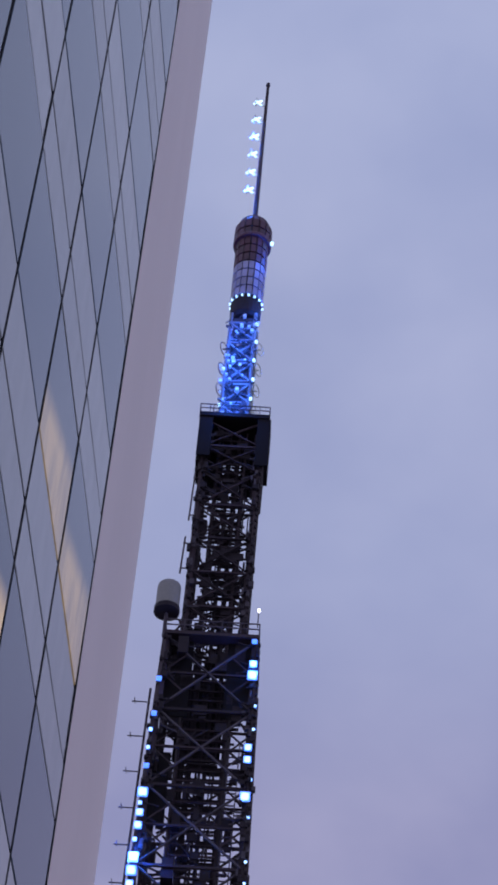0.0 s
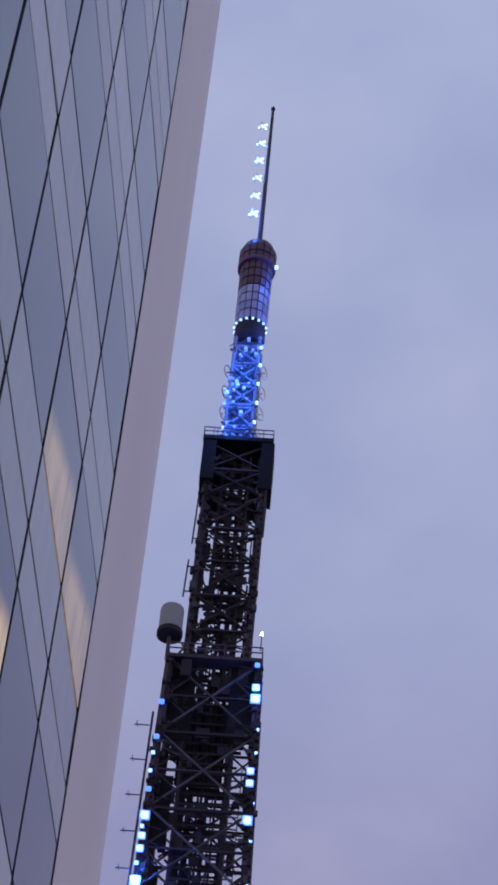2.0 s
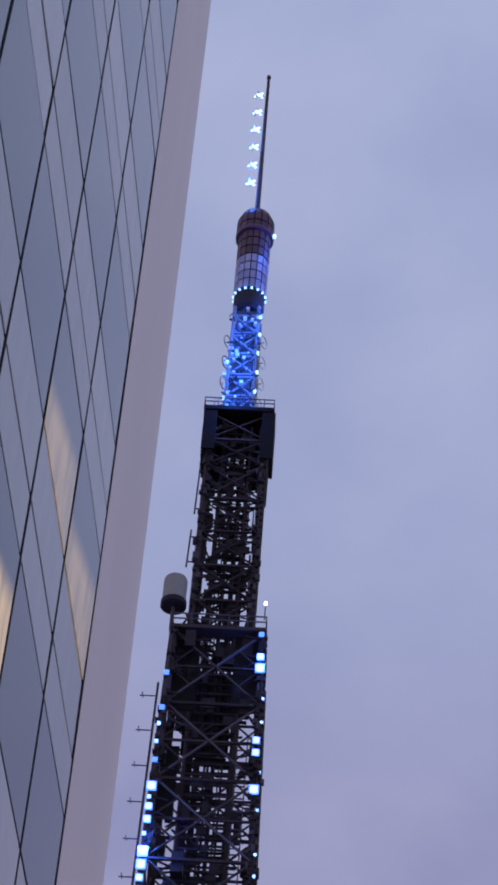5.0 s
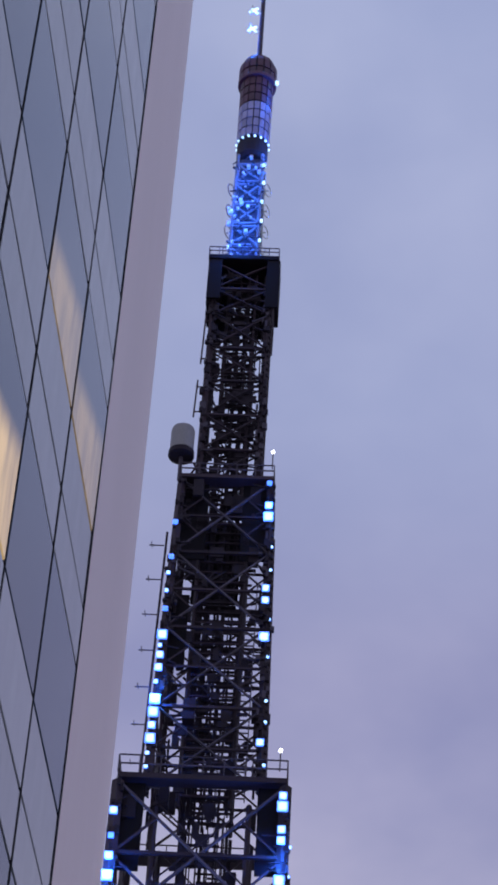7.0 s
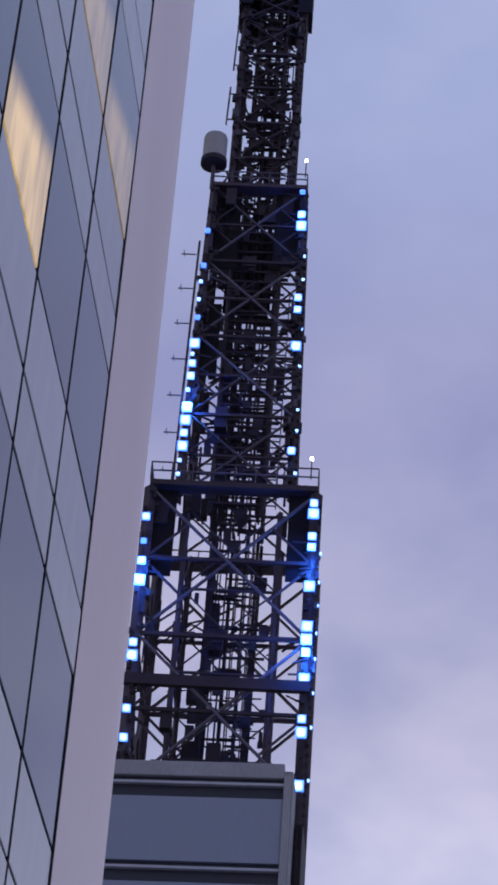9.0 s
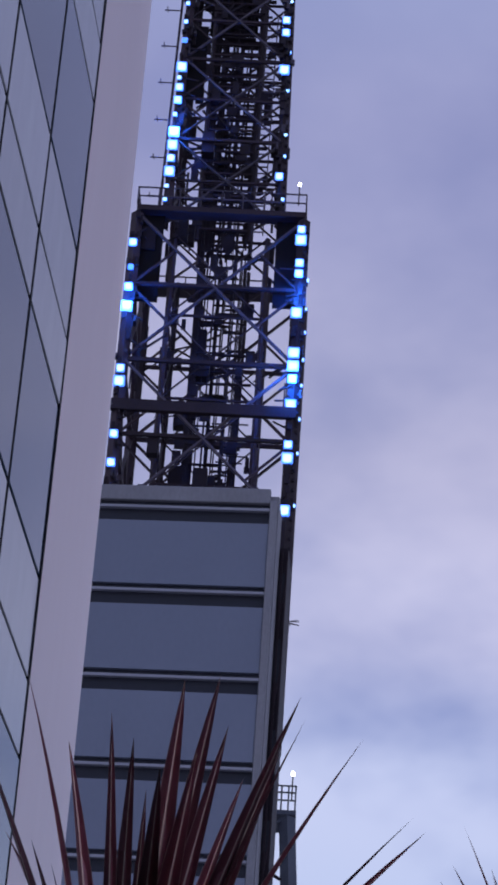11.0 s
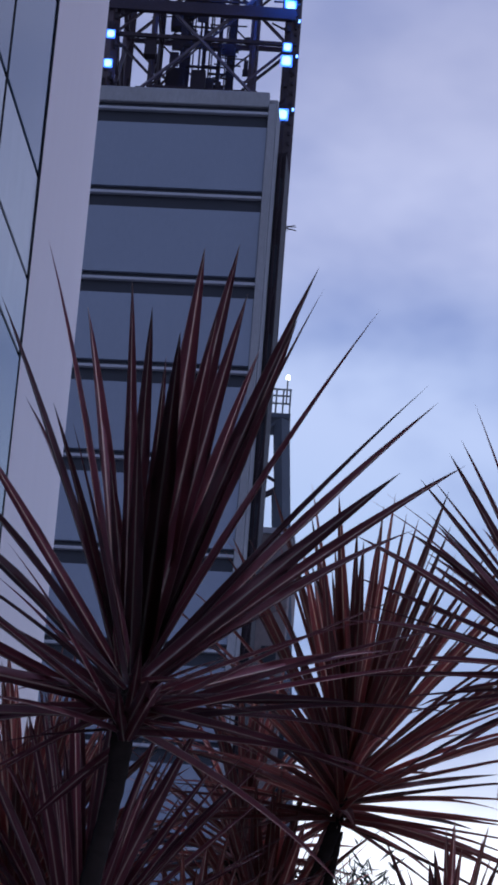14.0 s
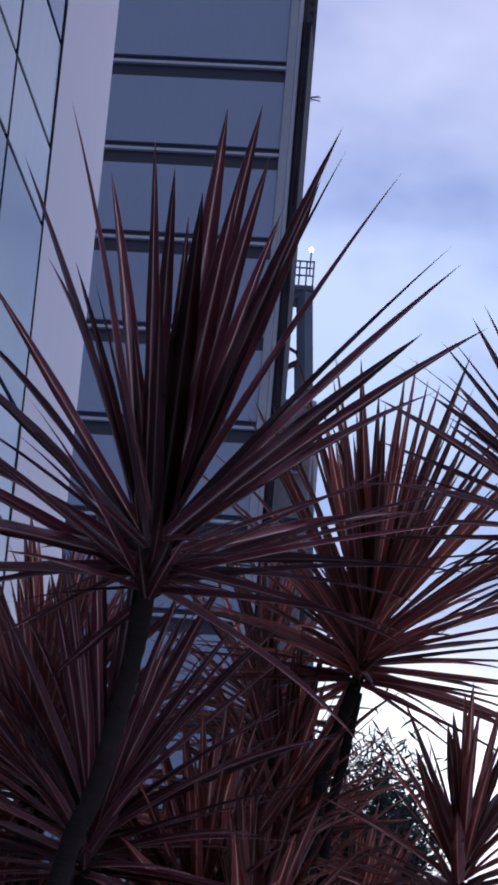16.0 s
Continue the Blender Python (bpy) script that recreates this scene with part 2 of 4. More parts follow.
def leaf_material(name, edge, mid, rib):
    """A strap leaf: dark burgundy with a paler midrib; x runs along the leaf and y across it."""
    m = bpy.data.materials.new(name)
    m.use_nodes = True
    nt = m.node_tree
    n, l = nt.nodes, nt.links
    b = n["Principled BSDF"]
    coord = n.new("ShaderNodeTexCoord")
    sep = n.new("ShaderNodeSeparateXYZ")
    l.new(coord.outputs["UV"], sep.inputs[0])
    ramp = n.new("ShaderNodeValToRGB")
    cr = ramp.color_ramp
    pale = [0.58 * x + 0.42 * y for x, y in zip(edge, rib)]
    stops = ((0.0, pale), (0.07, edge), (0.42, mid), (0.5, rib), (0.58, mid), (0.93, edge), (1.0, pale))
    while len(cr.elements) < len(stops):
        cr.elements.new(0.5)
    for e, (p, c) in zip(cr.elements, stops):
        e.position, e.color = p, (*c, 1)
    l.new(sep.outputs["Y"], ramp.inputs[0])
    grow = n.new("ShaderNodeMapping")
    grow.inputs["Scale"].default_value = (5.0, 60.0, 1.0)
    l.new(coord.outputs["UV"], grow.inputs[0])
    fibre = n.new("ShaderNodeTexNoise")
    fibre.inputs["Scale"].default_value, fibre.inputs["Detail"].default_value = 1.0, 4.0
    l.new(grow.outputs[0], fibre.inputs["Vector"])
    mix = n.new("ShaderNodeMix")
    mix.data_type, mix.blend_type = "RGBA", "OVERLAY"
    mix.inputs[0].default_value = 0.6
    l.new(ramp.outputs[0], mix.inputs[6])
    l.new(fibre.outputs["Fac"], mix.inputs[7])
    info = n.new("ShaderNodeObjectInfo")
    rng = n.new("ShaderNodeMapRange")
    rng.inputs["To Min"].default_value, rng.inputs["To Max"].default_value = 0.45, 1.5
    l.new(info.outputs["Random"], rng.inputs["Value"])
    sc = n.new("ShaderNodeVectorMath")
    sc.operation = "SCALE"
    l.new(mix.outputs[2], sc.inputs[0])
    l.new(rng.outputs[0], sc.inputs["Scale"])
    l.new(sc.outputs[0], b.inputs["Base Color"])
    b.inputs["Roughness"].default_value = 0.34
    b.inputs["Specular IOR Level"].default_value = 0.9
    bp = n.new("ShaderNodeBump")
    bp.inputs["Strength"].default_value, bp.inputs["Distance"].default_value = 0.25, 0.003
    l.new(fibre.outputs["Fac"], bp.inputs["Height"])
    l.new(bp.outputs[0], b.inputs["Normal"])
    thin = n.new("ShaderNodeBsdfTranslucent")
    l.new(sc.outputs[0], thin.inputs["Color"])
    blend = n.new("ShaderNodeMixShader")
    blend.inputs[0].default_value = 0.4
    l.new(b.outputs[0], blend.inputs[1])
    l.new(thin.outputs[0], blend.inputs[2])
    l.new(blend.outputs[0], n["Material Output"].inputs["Surface"])
    return m


LEAF = leaf_material("burgundy_strap_leaf", (0.27, 0.082, 0.105), (0.32, 0.092, 0.110), (0.90, 0.76, 0.62))
LEAF_RED = leaf_material("red_brown_strap_leaf", (0.42, 0.130, 0.118), (0.50, 0.145, 0.125), (0.94, 0.80, 0.60))


# ---- mesh helpers ----
def empty(name, place, label, category, group=""):
    ob = new(name)
    ob.location = place
    return tagged(ob, label, category, group)


def part(name, bm, mat, parent=None, label=""):
    me = bpy.data.meshes.new(name)
    bm.to_mesh(me)
    bm.free()
    me.materials.append(mat)
    ob = new(name, me)
    if parent:
        ob.parent = parent
        ob.matrix_parent_inverse = Matrix.Translation(-parent.location) if not parent.parent else Matrix.Translation(-parent.location - parent.parent.location)
    return tagged(ob, label)


def add_box(bm, lo, hi, bevel=0.0):
    lo, hi = Vector(lo), Vector(hi)
    m = Matrix.Translation((lo + hi) / 2) @ Matrix.Diagonal((*(hi - lo), 1))
    made = bmesh.ops.create_cube(bm, size=1.0, matrix=m)
    if bevel:
        edges = list({e for v in made["verts"] for e in v.link_edges})
        bmesh.ops.bevel(bm, geom=edges, offset=bevel, segments=1, affect="EDGES")
    return bm


def add_beam(bm, a, b, w, h=None):
    """A rolled-steel member from a to b."""
    a, b = Vector(a), Vector(b)
    d = b - a
    turn = d.to_track_quat("Z", "Y").to_matrix().to_4x4()
    m = Matrix.Translation((a + b) / 2) @ turn @ Matrix.Diagonal((w, h or w, d.length, 1))
    bmesh.ops.create_cube(bm, size=1.0, matrix=m)
    return bm


def add_rod(bm, a, b, r, r2=None, seg=8):
    a, b = Vector(a), Vector(b)
    d = b - a
    turn = d.to_track_quat("Z", "Y").to_matrix().to_4x4()
    bmesh.ops.create_cone(bm, cap_ends=True, segments=seg, radius1=r, radius2=r if r2 is None else r2, depth=d.length,
                          matrix=Matrix.Translation((a + b) / 2) @ turn)
    return bm


def box(name, lo, hi, mat, parent=None, label="", bevel=0.0):
    return part(name, add_box(bmesh.new(), lo, hi, bevel), mat, parent, label)


def beam(name, a, b, w, mat, parent, h=None):
    return part(name, add_beam(bmesh.new(), a, b, w, h), mat, parent)


def revolve(bm, profile, centre, seg=24):
    cx, cy = centre
    rings = []
    for r, z in profile:
        rings.append([bm.verts.new((cx + r * math.cos(2 * math.pi * k / seg), cy + r * math.sin(2 * math.pi * k / seg), z)) for k in range(seg)])
    for a, b in zip(rings, rings[1:]):
        for k in range(seg):
            bm.faces.new((a[k], a[(k + 1) % seg], b[(k + 1) % seg], b[k]))
    return bm


# ---- ground ----
# unseen ground, kept pale so it bounces light up into leaves and walls
g = bmesh.new()
bmesh.ops.create_grid(g, x_segments=8, y_segments=8, size=2500)
tagged(part("ground", g, BOUNCE_GROUND), "unseen concrete ground to the horizon, pale to bounce light upward", "ground", kind="structure")

# ---- the glass building beside the camera ----
U = 3.70                                   # distance from the eye to the glass wall
AXIS = radians(5.2)                        # the wall runs this far to the right of straight ahead
ALONG = Vector((math.sin(AXIS), math.cos(AXIS), 0))
OUT = Vector((math.cos(AXIS), -math.sin(AXIS), 0))
FOOT = -U * OUT                            # the wall's point nearest to the eye
WALL = Matrix(((ALONG.x, OUT.x, 0, FOOT.x), (ALONG.y, OUT.y, 0, FOOT.y), (0, 0, 1, 0), (0, 0, 0, 1)))
EYE_Z = 1.6
CORNER, END = 5.48 * U, 6.31 * U           # end of the glazing, end of the building
COLUMN, STOREY = 0.54 * U, 0.963 * U
FIRST = EYE_Z + 2.498 * U                  # foot of one vision row
TOP = FIRST + 7.5 * STOREY


glass_wall = empty("glass_building", (0, 0, 0), "office building with blue and grey glass panes and pinkish cladding", "building")
glass_wall.matrix_basis = WALL


def wpart(name, bm, mat, label=""):
    me = bpy.data.meshes.new(name)
    bm.to_mesh(me)
    bm.free()
    me.materials.append(mat)
    ob = new(name, me)
    ob.parent = glass_wall
    return tagged(ob, label)


b = bmesh.new()
add_box(b, (-14, -9.0, 0), (CORNER, -0.045, TOP))
wpart("core_wall", b, GASKET, "black joints behind the panes")
b = bmesh.new()
add_box(b, (CORNER - 0.040, -0.044, 0), (CORNER + 0.047, 0.004, TOP))
wpart("corner_gasket", b, GASKET, "black joint beside the cladding")
b = bmesh.new()
add_box(b, (CORNER + 0.05, -9.0, 0), (END, 0.0, TOP + 0.6), 0.02)
wpart("corner_cladding", b, CLADDING, "smooth pinkish grey corner cladding")
b = bmesh.new()
add_box(b, (-14, -9.0, TOP), (CORNER + 0.05, 0.02, TOP + 0.6), 0.02)
wpart("parapet", b, CLADDING)

PANE_MESH = {}


def pane_mesh(w, h, mat):
    key = (round(w, 3), round(h, 3), mat.name)
    if key not in PANE_MESH:
        bm = bmesh.new()
        add_box(bm, (0, -0.035, 0), (w, 0.0, h), 0.006)
        me = bpy.data.meshes.new("pane")
        bm.to_mesh(me)
        bm.free()
        me.materials.append(mat)
        PANE_MESH[key] = me
    return PANE_MESH[key]


GLOW_GLASS = glow_pane_material("lit_vision_glass", 0.505 * STOREY, 0.62)
GLOW_FAINT = glow_pane_material("faintly_lit_glass", 0.505 * STOREY, 0.22)
GLOW_PANES = {(2, 0): GLOW_FAINT, (2, 1): GLOW_FAINT, (1, 2): GLOW_GLASS}      # storey and column of the panes with painted glow
rows = []
for k in range(-3, 8):
    base = FIRST + k * STOREY
    for lo, hi, mat in ((0.0, 0.505, GLASS_BLUE), (0.505, 0.715, GLASS_GREY), (0.715, 1.0, GLASS_GREY)):
        z0, z1 = base + lo * STOREY, base + hi * STOREY
        if z0 > 0.05 and z1 < TOP + 0.01:
            rows.append((z0, z1, mat, k))
far_bm = {GLASS_BLUE.name: bmesh.new(), GLASS_GREY.name: bmesh.new()}
for c in range(14):
    s1 = CORNER - c * COLUMN
    s0 = s1 - COLUMN
    for z0, z1, mat, k in rows:
        w, h = COLUMN - 0.085, z1 - z0 - 0.046
        if c < 7:
            me = pane_mesh(w, h, GLOW_PANES.get((k, c), mat) if mat is GLASS_BLUE else mat)
            ob = new("pane", me)
            ob.parent = glass_wall
            lean = Euler((random.gauss(0, 0.0012), 0, random.gauss(0, 0.0010)))
            ob.matrix_basis = Matrix.LocRotScale((s0 + 0.0425, 0, z0 + 0.023), lean, None)
        else:
            add_box(far_bm[mat.name], (s0 + 0.0375, -0.035, z0 + 0.017), (s1 - 0.0375, 0, z1 - 0.017))
for c in range(1, 9):
    s1 = CORNER - c * COLUMN
    b = bmesh.new()
    add_box(b, (s1 - 0.040, -0.044, 0.05), (s1 + 0.040, -0.002, TOP - 0.01))
    wpart("mullion_bead", b, GASKET)
tagged(wpart("near_glazing", far_bm[GLASS_BLUE.name], GLASS_BLUE), kind="stuff")
tagged(wpart("near_spandrels", far_bm[GLASS_GREY.name], GLASS_GREY), kind="stuff")

# ---- the banded building in front of the tower ----
BY = 90.0
K = BY / 98.0
BX0, BX1 = -16.0, 1.06 * K


def bz(z):
    return 1.6 + (z - 1.6) * K


banded = empty("banded_building", (-5, BY, 0), "slate-blue office block with dark recessed bands and pale ledges", "building")
box("core", (BX0, BY + 0.35, 0), (1.43 * K, BY + 2.4, bz(50.38)), CONCRETE, banded)
box("parapet", (BX0, BY - 0.05, bz(49.82)), (BX1, BY + 0.34, bz(50.55)), CONCRETE, banded, "stained grey concrete parapet", 0.03)
box("corner_pilaster", (BX1 + 0.01, BY - 0.12, 0), (1.38 * K, BY + 0.34, bz(49.93)), CONCRETE, banded, "pale concrete corner strip", 0.03)
for k in range(12):
    z = 49.81 - 4.09 * k
    if bz(z - 4.0) < 0.3:
        break
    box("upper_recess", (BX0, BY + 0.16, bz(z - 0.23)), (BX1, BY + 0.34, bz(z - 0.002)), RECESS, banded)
    box("ledge", (BX0, BY - 0.04, bz(z - 0.37)), (BX1, BY + 0.34, bz(z - 0.235)), LEDGE, banded, bevel=0.015)
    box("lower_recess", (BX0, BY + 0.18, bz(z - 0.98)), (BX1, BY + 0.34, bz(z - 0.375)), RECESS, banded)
    for x0, x1 in ((BX0, -8.0), (-7.98, BX1)):
        box("facade_panel", (x0 + 0.004, BY, bz(z - 4.085)), (x1 - 0.004, BY + 0.34, bz(z - 0.985)), BAND_PANEL, banded, bevel=0.012)

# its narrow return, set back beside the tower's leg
box("side_return", (1.0, BY + 2.45, 0), (1.68, BY + 5.0, bz(48.9)), STEEL_BLACK, banded, "dark side wall")
rb = random.Random(8)
for k in range(11):
    z = bz(46.2 - 3.9 * k)
    if z < 1.0:
        break
    x = 1.36 + rb.uniform(0.0, 0.05)
    box("side_window", (x, BY + 2.38, z), (x + rb.uniform(0.2, 0.26), BY + 2.446, z + rb.uniform(1.2, 1.9)), RECESS, banded, "narrow dark opening")
    beam("side_pipe", (1.42, BY + 2.36, z - 1.3), (1.66, BY + 2.36, z + rb.uniform(0.6, 1.4)), 0.06, STEEL, banded)
for x in (1.45, 1.64):
    beam("side_pipe", (x, BY + 2.32, 0.3), (x, BY + 2.32, bz(48.7)), 0.07, STEEL, banded)

# ---- the low stained block between the banded building and the tower's foot ----
annex = empty("annex_block", (2.4, 97.0, 0), "low brown-grey rendered block with dark openings", "building")
b = bmesh.new()
add_box(b, (0.9, 97.0, 0), (3.40, 103.0, 30.0), 0.04)
part("wall", b, ANNEX_WALL, annex)
box("coping", (0.9, 96.9, 30.004), (3.46, 103.0, 30.25), LEDGE, annex, "pale coping")
for k in range(8):
    for x in (1.55, 2.45):
        z = 27.2 - 3.3 * k
        box("window", (x, 96.93, z), (x + 0.62, 96.996, z + 1.3), RECESS, annex, "small dark window", 0.01)
        box("sill", (x - 0.06, 96.86, z - 0.12), (x + 0.68, 96.996, z - 0.004), LEDGE, annex)

# ---- the lattice tower ----
TX, TY = -2.10, 104.0
tower = empty("lattice_tower", (TX, TY, 0), "dark steel lattice broadcasting tower lit by blue lamps", "tower")


def ring(half, z, name, w, mat, half_y=None):
    hy = half_y or half
    c = [(TX - half, TY - hy, z), (TX + half, TY - hy, z), (TX + half, TY + hy, z), (TX - half, TY + hy, z)]
    for k in range(4):
        beam(name, c[k], c[(k + 1) % 4], w, mat, tower)


def section(z0, h0, z1, h1, bays, leg_w, brace_w, front, sub=False, style="x", leg_mat=None):
    """A square lattice section from z0 (half-width h0) up to z1 (half-width h1)."""
    def at(z):
        return h0 + (h1 - h0) * (z - z0) / (z1 - z0)
    signs = ((-1, -1), (1, -1), (1, 1), (-1, 1))
    for sx, sy in signs:
        beam("leg", (TX + sx * h0, TY + sy * h0, z0), (TX + sx * h1, TY + sy * h1, z1), leg_w, leg_mat or STEEL, tower)
    step = (z1 - z0) / bays
    for k in range(bays + 1):
        z = z0 + k * step
        if 0 < k < bays:
            ring(at(z), z, "ring_beam", brace_w * 1.1, STEEL)
    for k in range(bays if style == "x" else 0):
        za, zb = z0 + k * step, z0 + (k + 1) * step
        ha, hb = at(za), at(zb)
        for f in range(4):
            (ax, ay), (bx, by) = signs[f], signs[(f + 1) % 4]
            mat = front if f == 0 else STEEL
            A, B = (TX + ax * ha, TY + ay * ha, za), (TX + bx * ha, TY + by * ha, za)
            C, D = (TX + ax * hb, TY + ay * hb, zb), (TX + bx * hb, TY + by * hb, zb)
            off = Vector((0, -0.07 if f == 0 else 0, 0))
            beam("brace", A, D, brace_w, mat, tower, brace_w * 0.6)
            beam("brace", Vector(B) + off, Vector(C) + off, brace_w, mat, tower, brace_w * 0.6)
            if sub:
                mid = (Vector(A) + Vector(B) + Vector(C) + Vector(D)) / 4
                la, lb = (Vector(A) + Vector(C)) / 2, (Vector(B) + Vector(D)) / 2
                for p, q in ((la, (Vector(A) + mid) / 2), (la, (Vector(C) + mid) / 2), (lb, (Vector(B) + mid) / 2), (lb, (Vector(D) + mid) / 2)):
                    beam("sub_brace", p, q, brace_w * 0.6, STEEL, tower)


def platform(z, half, rail_h, depth, overhang=0.0):
    h = half + overhang
    w = min(0.8, h * 0.3)
    for lo, hi in (((-h, -h), (h, -h + w)), ((-h, h - w), (h, h)), ((-h, -h + w + 0.004), (-h + w, h - w - 0.004)), ((h - w, -h + w + 0.004), (h, h - w - 0.004))):
        box("walkway", (TX + lo[0], TY + lo[1], z - depth), (TX + hi[0], TY + hi[1], z), STEEL, tower, "dark steel walkway")
    for sx, sy, ex, ey in ((-1, -1, 1, -1), (1, -1, 1, 1), (1, 1, -1, 1), (-1, 1, -1, -1)):
        a, e = Vector((TX + sx * h, TY + sy * h, z)), Vector((TX + ex * h, TY + ey * h, z))
        for lift in (0.5 * rail_h, rail_h):
            beam("handrail", a + Vector((0, 0, lift)), e + Vector((0, 0, lift)), 0.06, STEEL_PALE, tower)
        n = max(3, int(2 * h / 1.0))
        for k in range(n):
            p = a.lerp(e, k / n)
            beam("rail_post", p, p + Vector((0, 0, rail_h)), 0.06, STEEL_PALE, tower)
    return h


section(0.0, 7.6, 35.6, 4.95, 6, 0.50, 0.20, STEEL_SLATE, True, leg_mat=STEEL_SLATE)
section(41.7, 4.10, 66.3, 4.08, 3, 0.42, 0.18, STEEL_PALE, True)
section(36.0, 4.10, 41.7, 4.10, 1, 0.42, 0.15, STEEL)
section(34.0, 2.35, 66.3, 2.30, 7, 0.20, 0.10, STEEL)
for z in (62.3, 54.1):
    ring(4.09, z, "ring_beam", 0.17, STEEL)
section(66.7, 2.80, 86.9, 2.44, 4, 0.32, 0.14, STEEL_PALE, True)
section(66.7, 1.30, 86.9, 1.25, 30, 0.16, 0.09, STEEL, style="ladder")
for k in range(4):
    z = 66.7 + 5.05 * (k + 0.5)
    ring(2.80 - 0.36 * (z - 66.7) / 20.2, z, "ring_beam", 0.12, STEEL)
section(87.3, 1.64, 100.3, 1.62, 5, 0.26, 0.11, STEEL)
section(87.3, 0.80, 104.4, 0.80, 26, 0.13, 0.08, STEEL, style="ladder")
# a small railed balcony where the tower's foot widens
box("balcony_deck", (TX + 4.3, TY - 4.98, 35.75), (TX + 5.32, TY - 2.5, 35.95), STEEL_SLATE, tower, "slate steel balcony deck")
for k in range(4):
    x = TX + 4.36 + 0.30 * k
    beam("rail_post", (x, TY - 4.93, 35.95), (x, TY - 4.93, 37.05), 0.07, STEEL_SLATE, tower)
for z in (36.4, 36.75, 37.05):
    beam("handrail", (TX + 4.33, TY - 4.93, z), (TX + 5.30, TY - 4.93, z), 0.06, STEEL_SLATE, tower)
platform(66.8, 4.08, 1.0, 0.28, 0.05)
platform(87.3, 2.52, 0.75, 0.22, 0.05)
box("catwalk_beam", (TX - 4.40, TY - 4.50, 55.2), (TX + 4.25, TY - 4.2, 55.75), STEEL, tower, "dark catwalk beam")

# solid screens under the platforms
for z0, z1, h, gap in ((61.6, 66.5, 3.95, 0.70), (81.8, 87.0, 2.35, 0.40), (74.8, 79.3, 2.45, 0.62)):
    for sx in ((-1, 1) if z0 != 74.8 else (-1,)):
        b = bmesh.new()
        xa, xb = sorted((TX + sx * h, TX + sx * h * gap))
        add_box(b, (xa, TY - h + 0.35, z0), (xb, TY - h + 0.42, z1))
        part("screen_panel", b, SCREEN_BLACK, tower, "solid black screen panel")
    if z0 == 81.8:
        b = bmesh.new()
        add_box(b, (TX - h * 0.75, TY + h - 0.45, z0), (TX + h * 0.35, TY + h - 0.38, z1))
        part("screen_panel", b, SCREEN_BLACK, tower)

# head box below the top platform
HZ = 104.9
box("head_deck", (TX - 2.1, TY - 2.1, HZ - 0.35), (TX + 2.1, TY + 2.1, HZ), SCREEN_BLACK, tower, "black top platform deck", 0.03)
for sx, sy, ex, ey in ((-1, -1, 1, -1), (1, -1, 1, 1), (1, 1, -1, 1), (-1, 1, -1, -1)):
    a, e = Vector((TX + sx * 2.08, TY + sy * 2.08, HZ)), Vector((TX + ex * 2.08, TY + ey * 2.08, HZ))
    for lift in (0.3, 0.62):
        beam("handrail", a + Vector((0, 0, lift)), e + Vector((0, 0, lift)), 0.05, STEEL_PALE, tower)
    for k in range(7):
        p = a.lerp(e, k / 7)
        beam("rail_post", p, p + Vector((0, 0, 0.62)), 0.045, STEEL_PALE, tower)
section(100.3, 1.70, 104.5, 1.72, 2, 0.26, 0.12, STEEL)
box("side_screen", (TX + 1.98, TY - 1.94, 100.7), (TX + 2.2, TY - 0.3, 104.5), SCREEN_BLACK, tower, "black side screen of the head box")
box("side_screen", (TX + 1.42, TY - 2.05, 100.7), (TX + 2.19, TY - 1.95, 104.5), SCREEN_BLACK, tower)
box("side_screen", (TX - 2.06, TY - 2.05, 101.3), (TX - 1.25, TY - 1.95, 104.5), SCREEN_BLACK, tower)
box("side_screen", (TX - 2.05, TY - 1.9, 101.0), (TX - 1.85, TY + 0.2, 104.5), SCREEN_BLACK, tower)
for sx in (-1, 1):
    xa, xb = sorted((TX + sx * 1.7, TX + sx * 0.55))
    box("screen_panel", (xa, TY + 0.6, 100.6), (xb, TY + 0.7, 104.4), SCREEN_BLACK, tower)

# inner shaft: cables, ladders, pipes and equipment boxes
rnd = random.Random(11)
b = bmesh.new()
for z0, z1, half, n in ((30.0, 66.5, 1.3, 36), (66.5, 87.0, 1.2, 34), (87.0, 104.4, 0.95, 22)):
    for k in range(n):
        x, y = TX + rnd.uniform(-half, half), TY + rnd.uniform(-half, half)
        add_beam(b, (x, y, z0), (x + rnd.uniform(-0.1, 0.1), y, z1), rnd.uniform(0.04, 0.12))
    z = z0
    while z < z1:
        for k in range(3):
            y = TY + rnd.uniform(-half, half)
            x = TX + rnd.uniform(-half, half * 0.4)
            add_beam(b, (x, y, z), (x + rnd.uniform(0.5, 1.5) * half, y, z + rnd.uniform(-0.05, 0.05)), rnd.uniform(0.05, 0.14))
        z += rnd.uniform(0.42, 0.80)
tagged(part("cable_shaft", b, STEEL_BLACK, tower, "black bundle of cables, ladders and pipes"), kind="stuff")
b = bmesh.new()
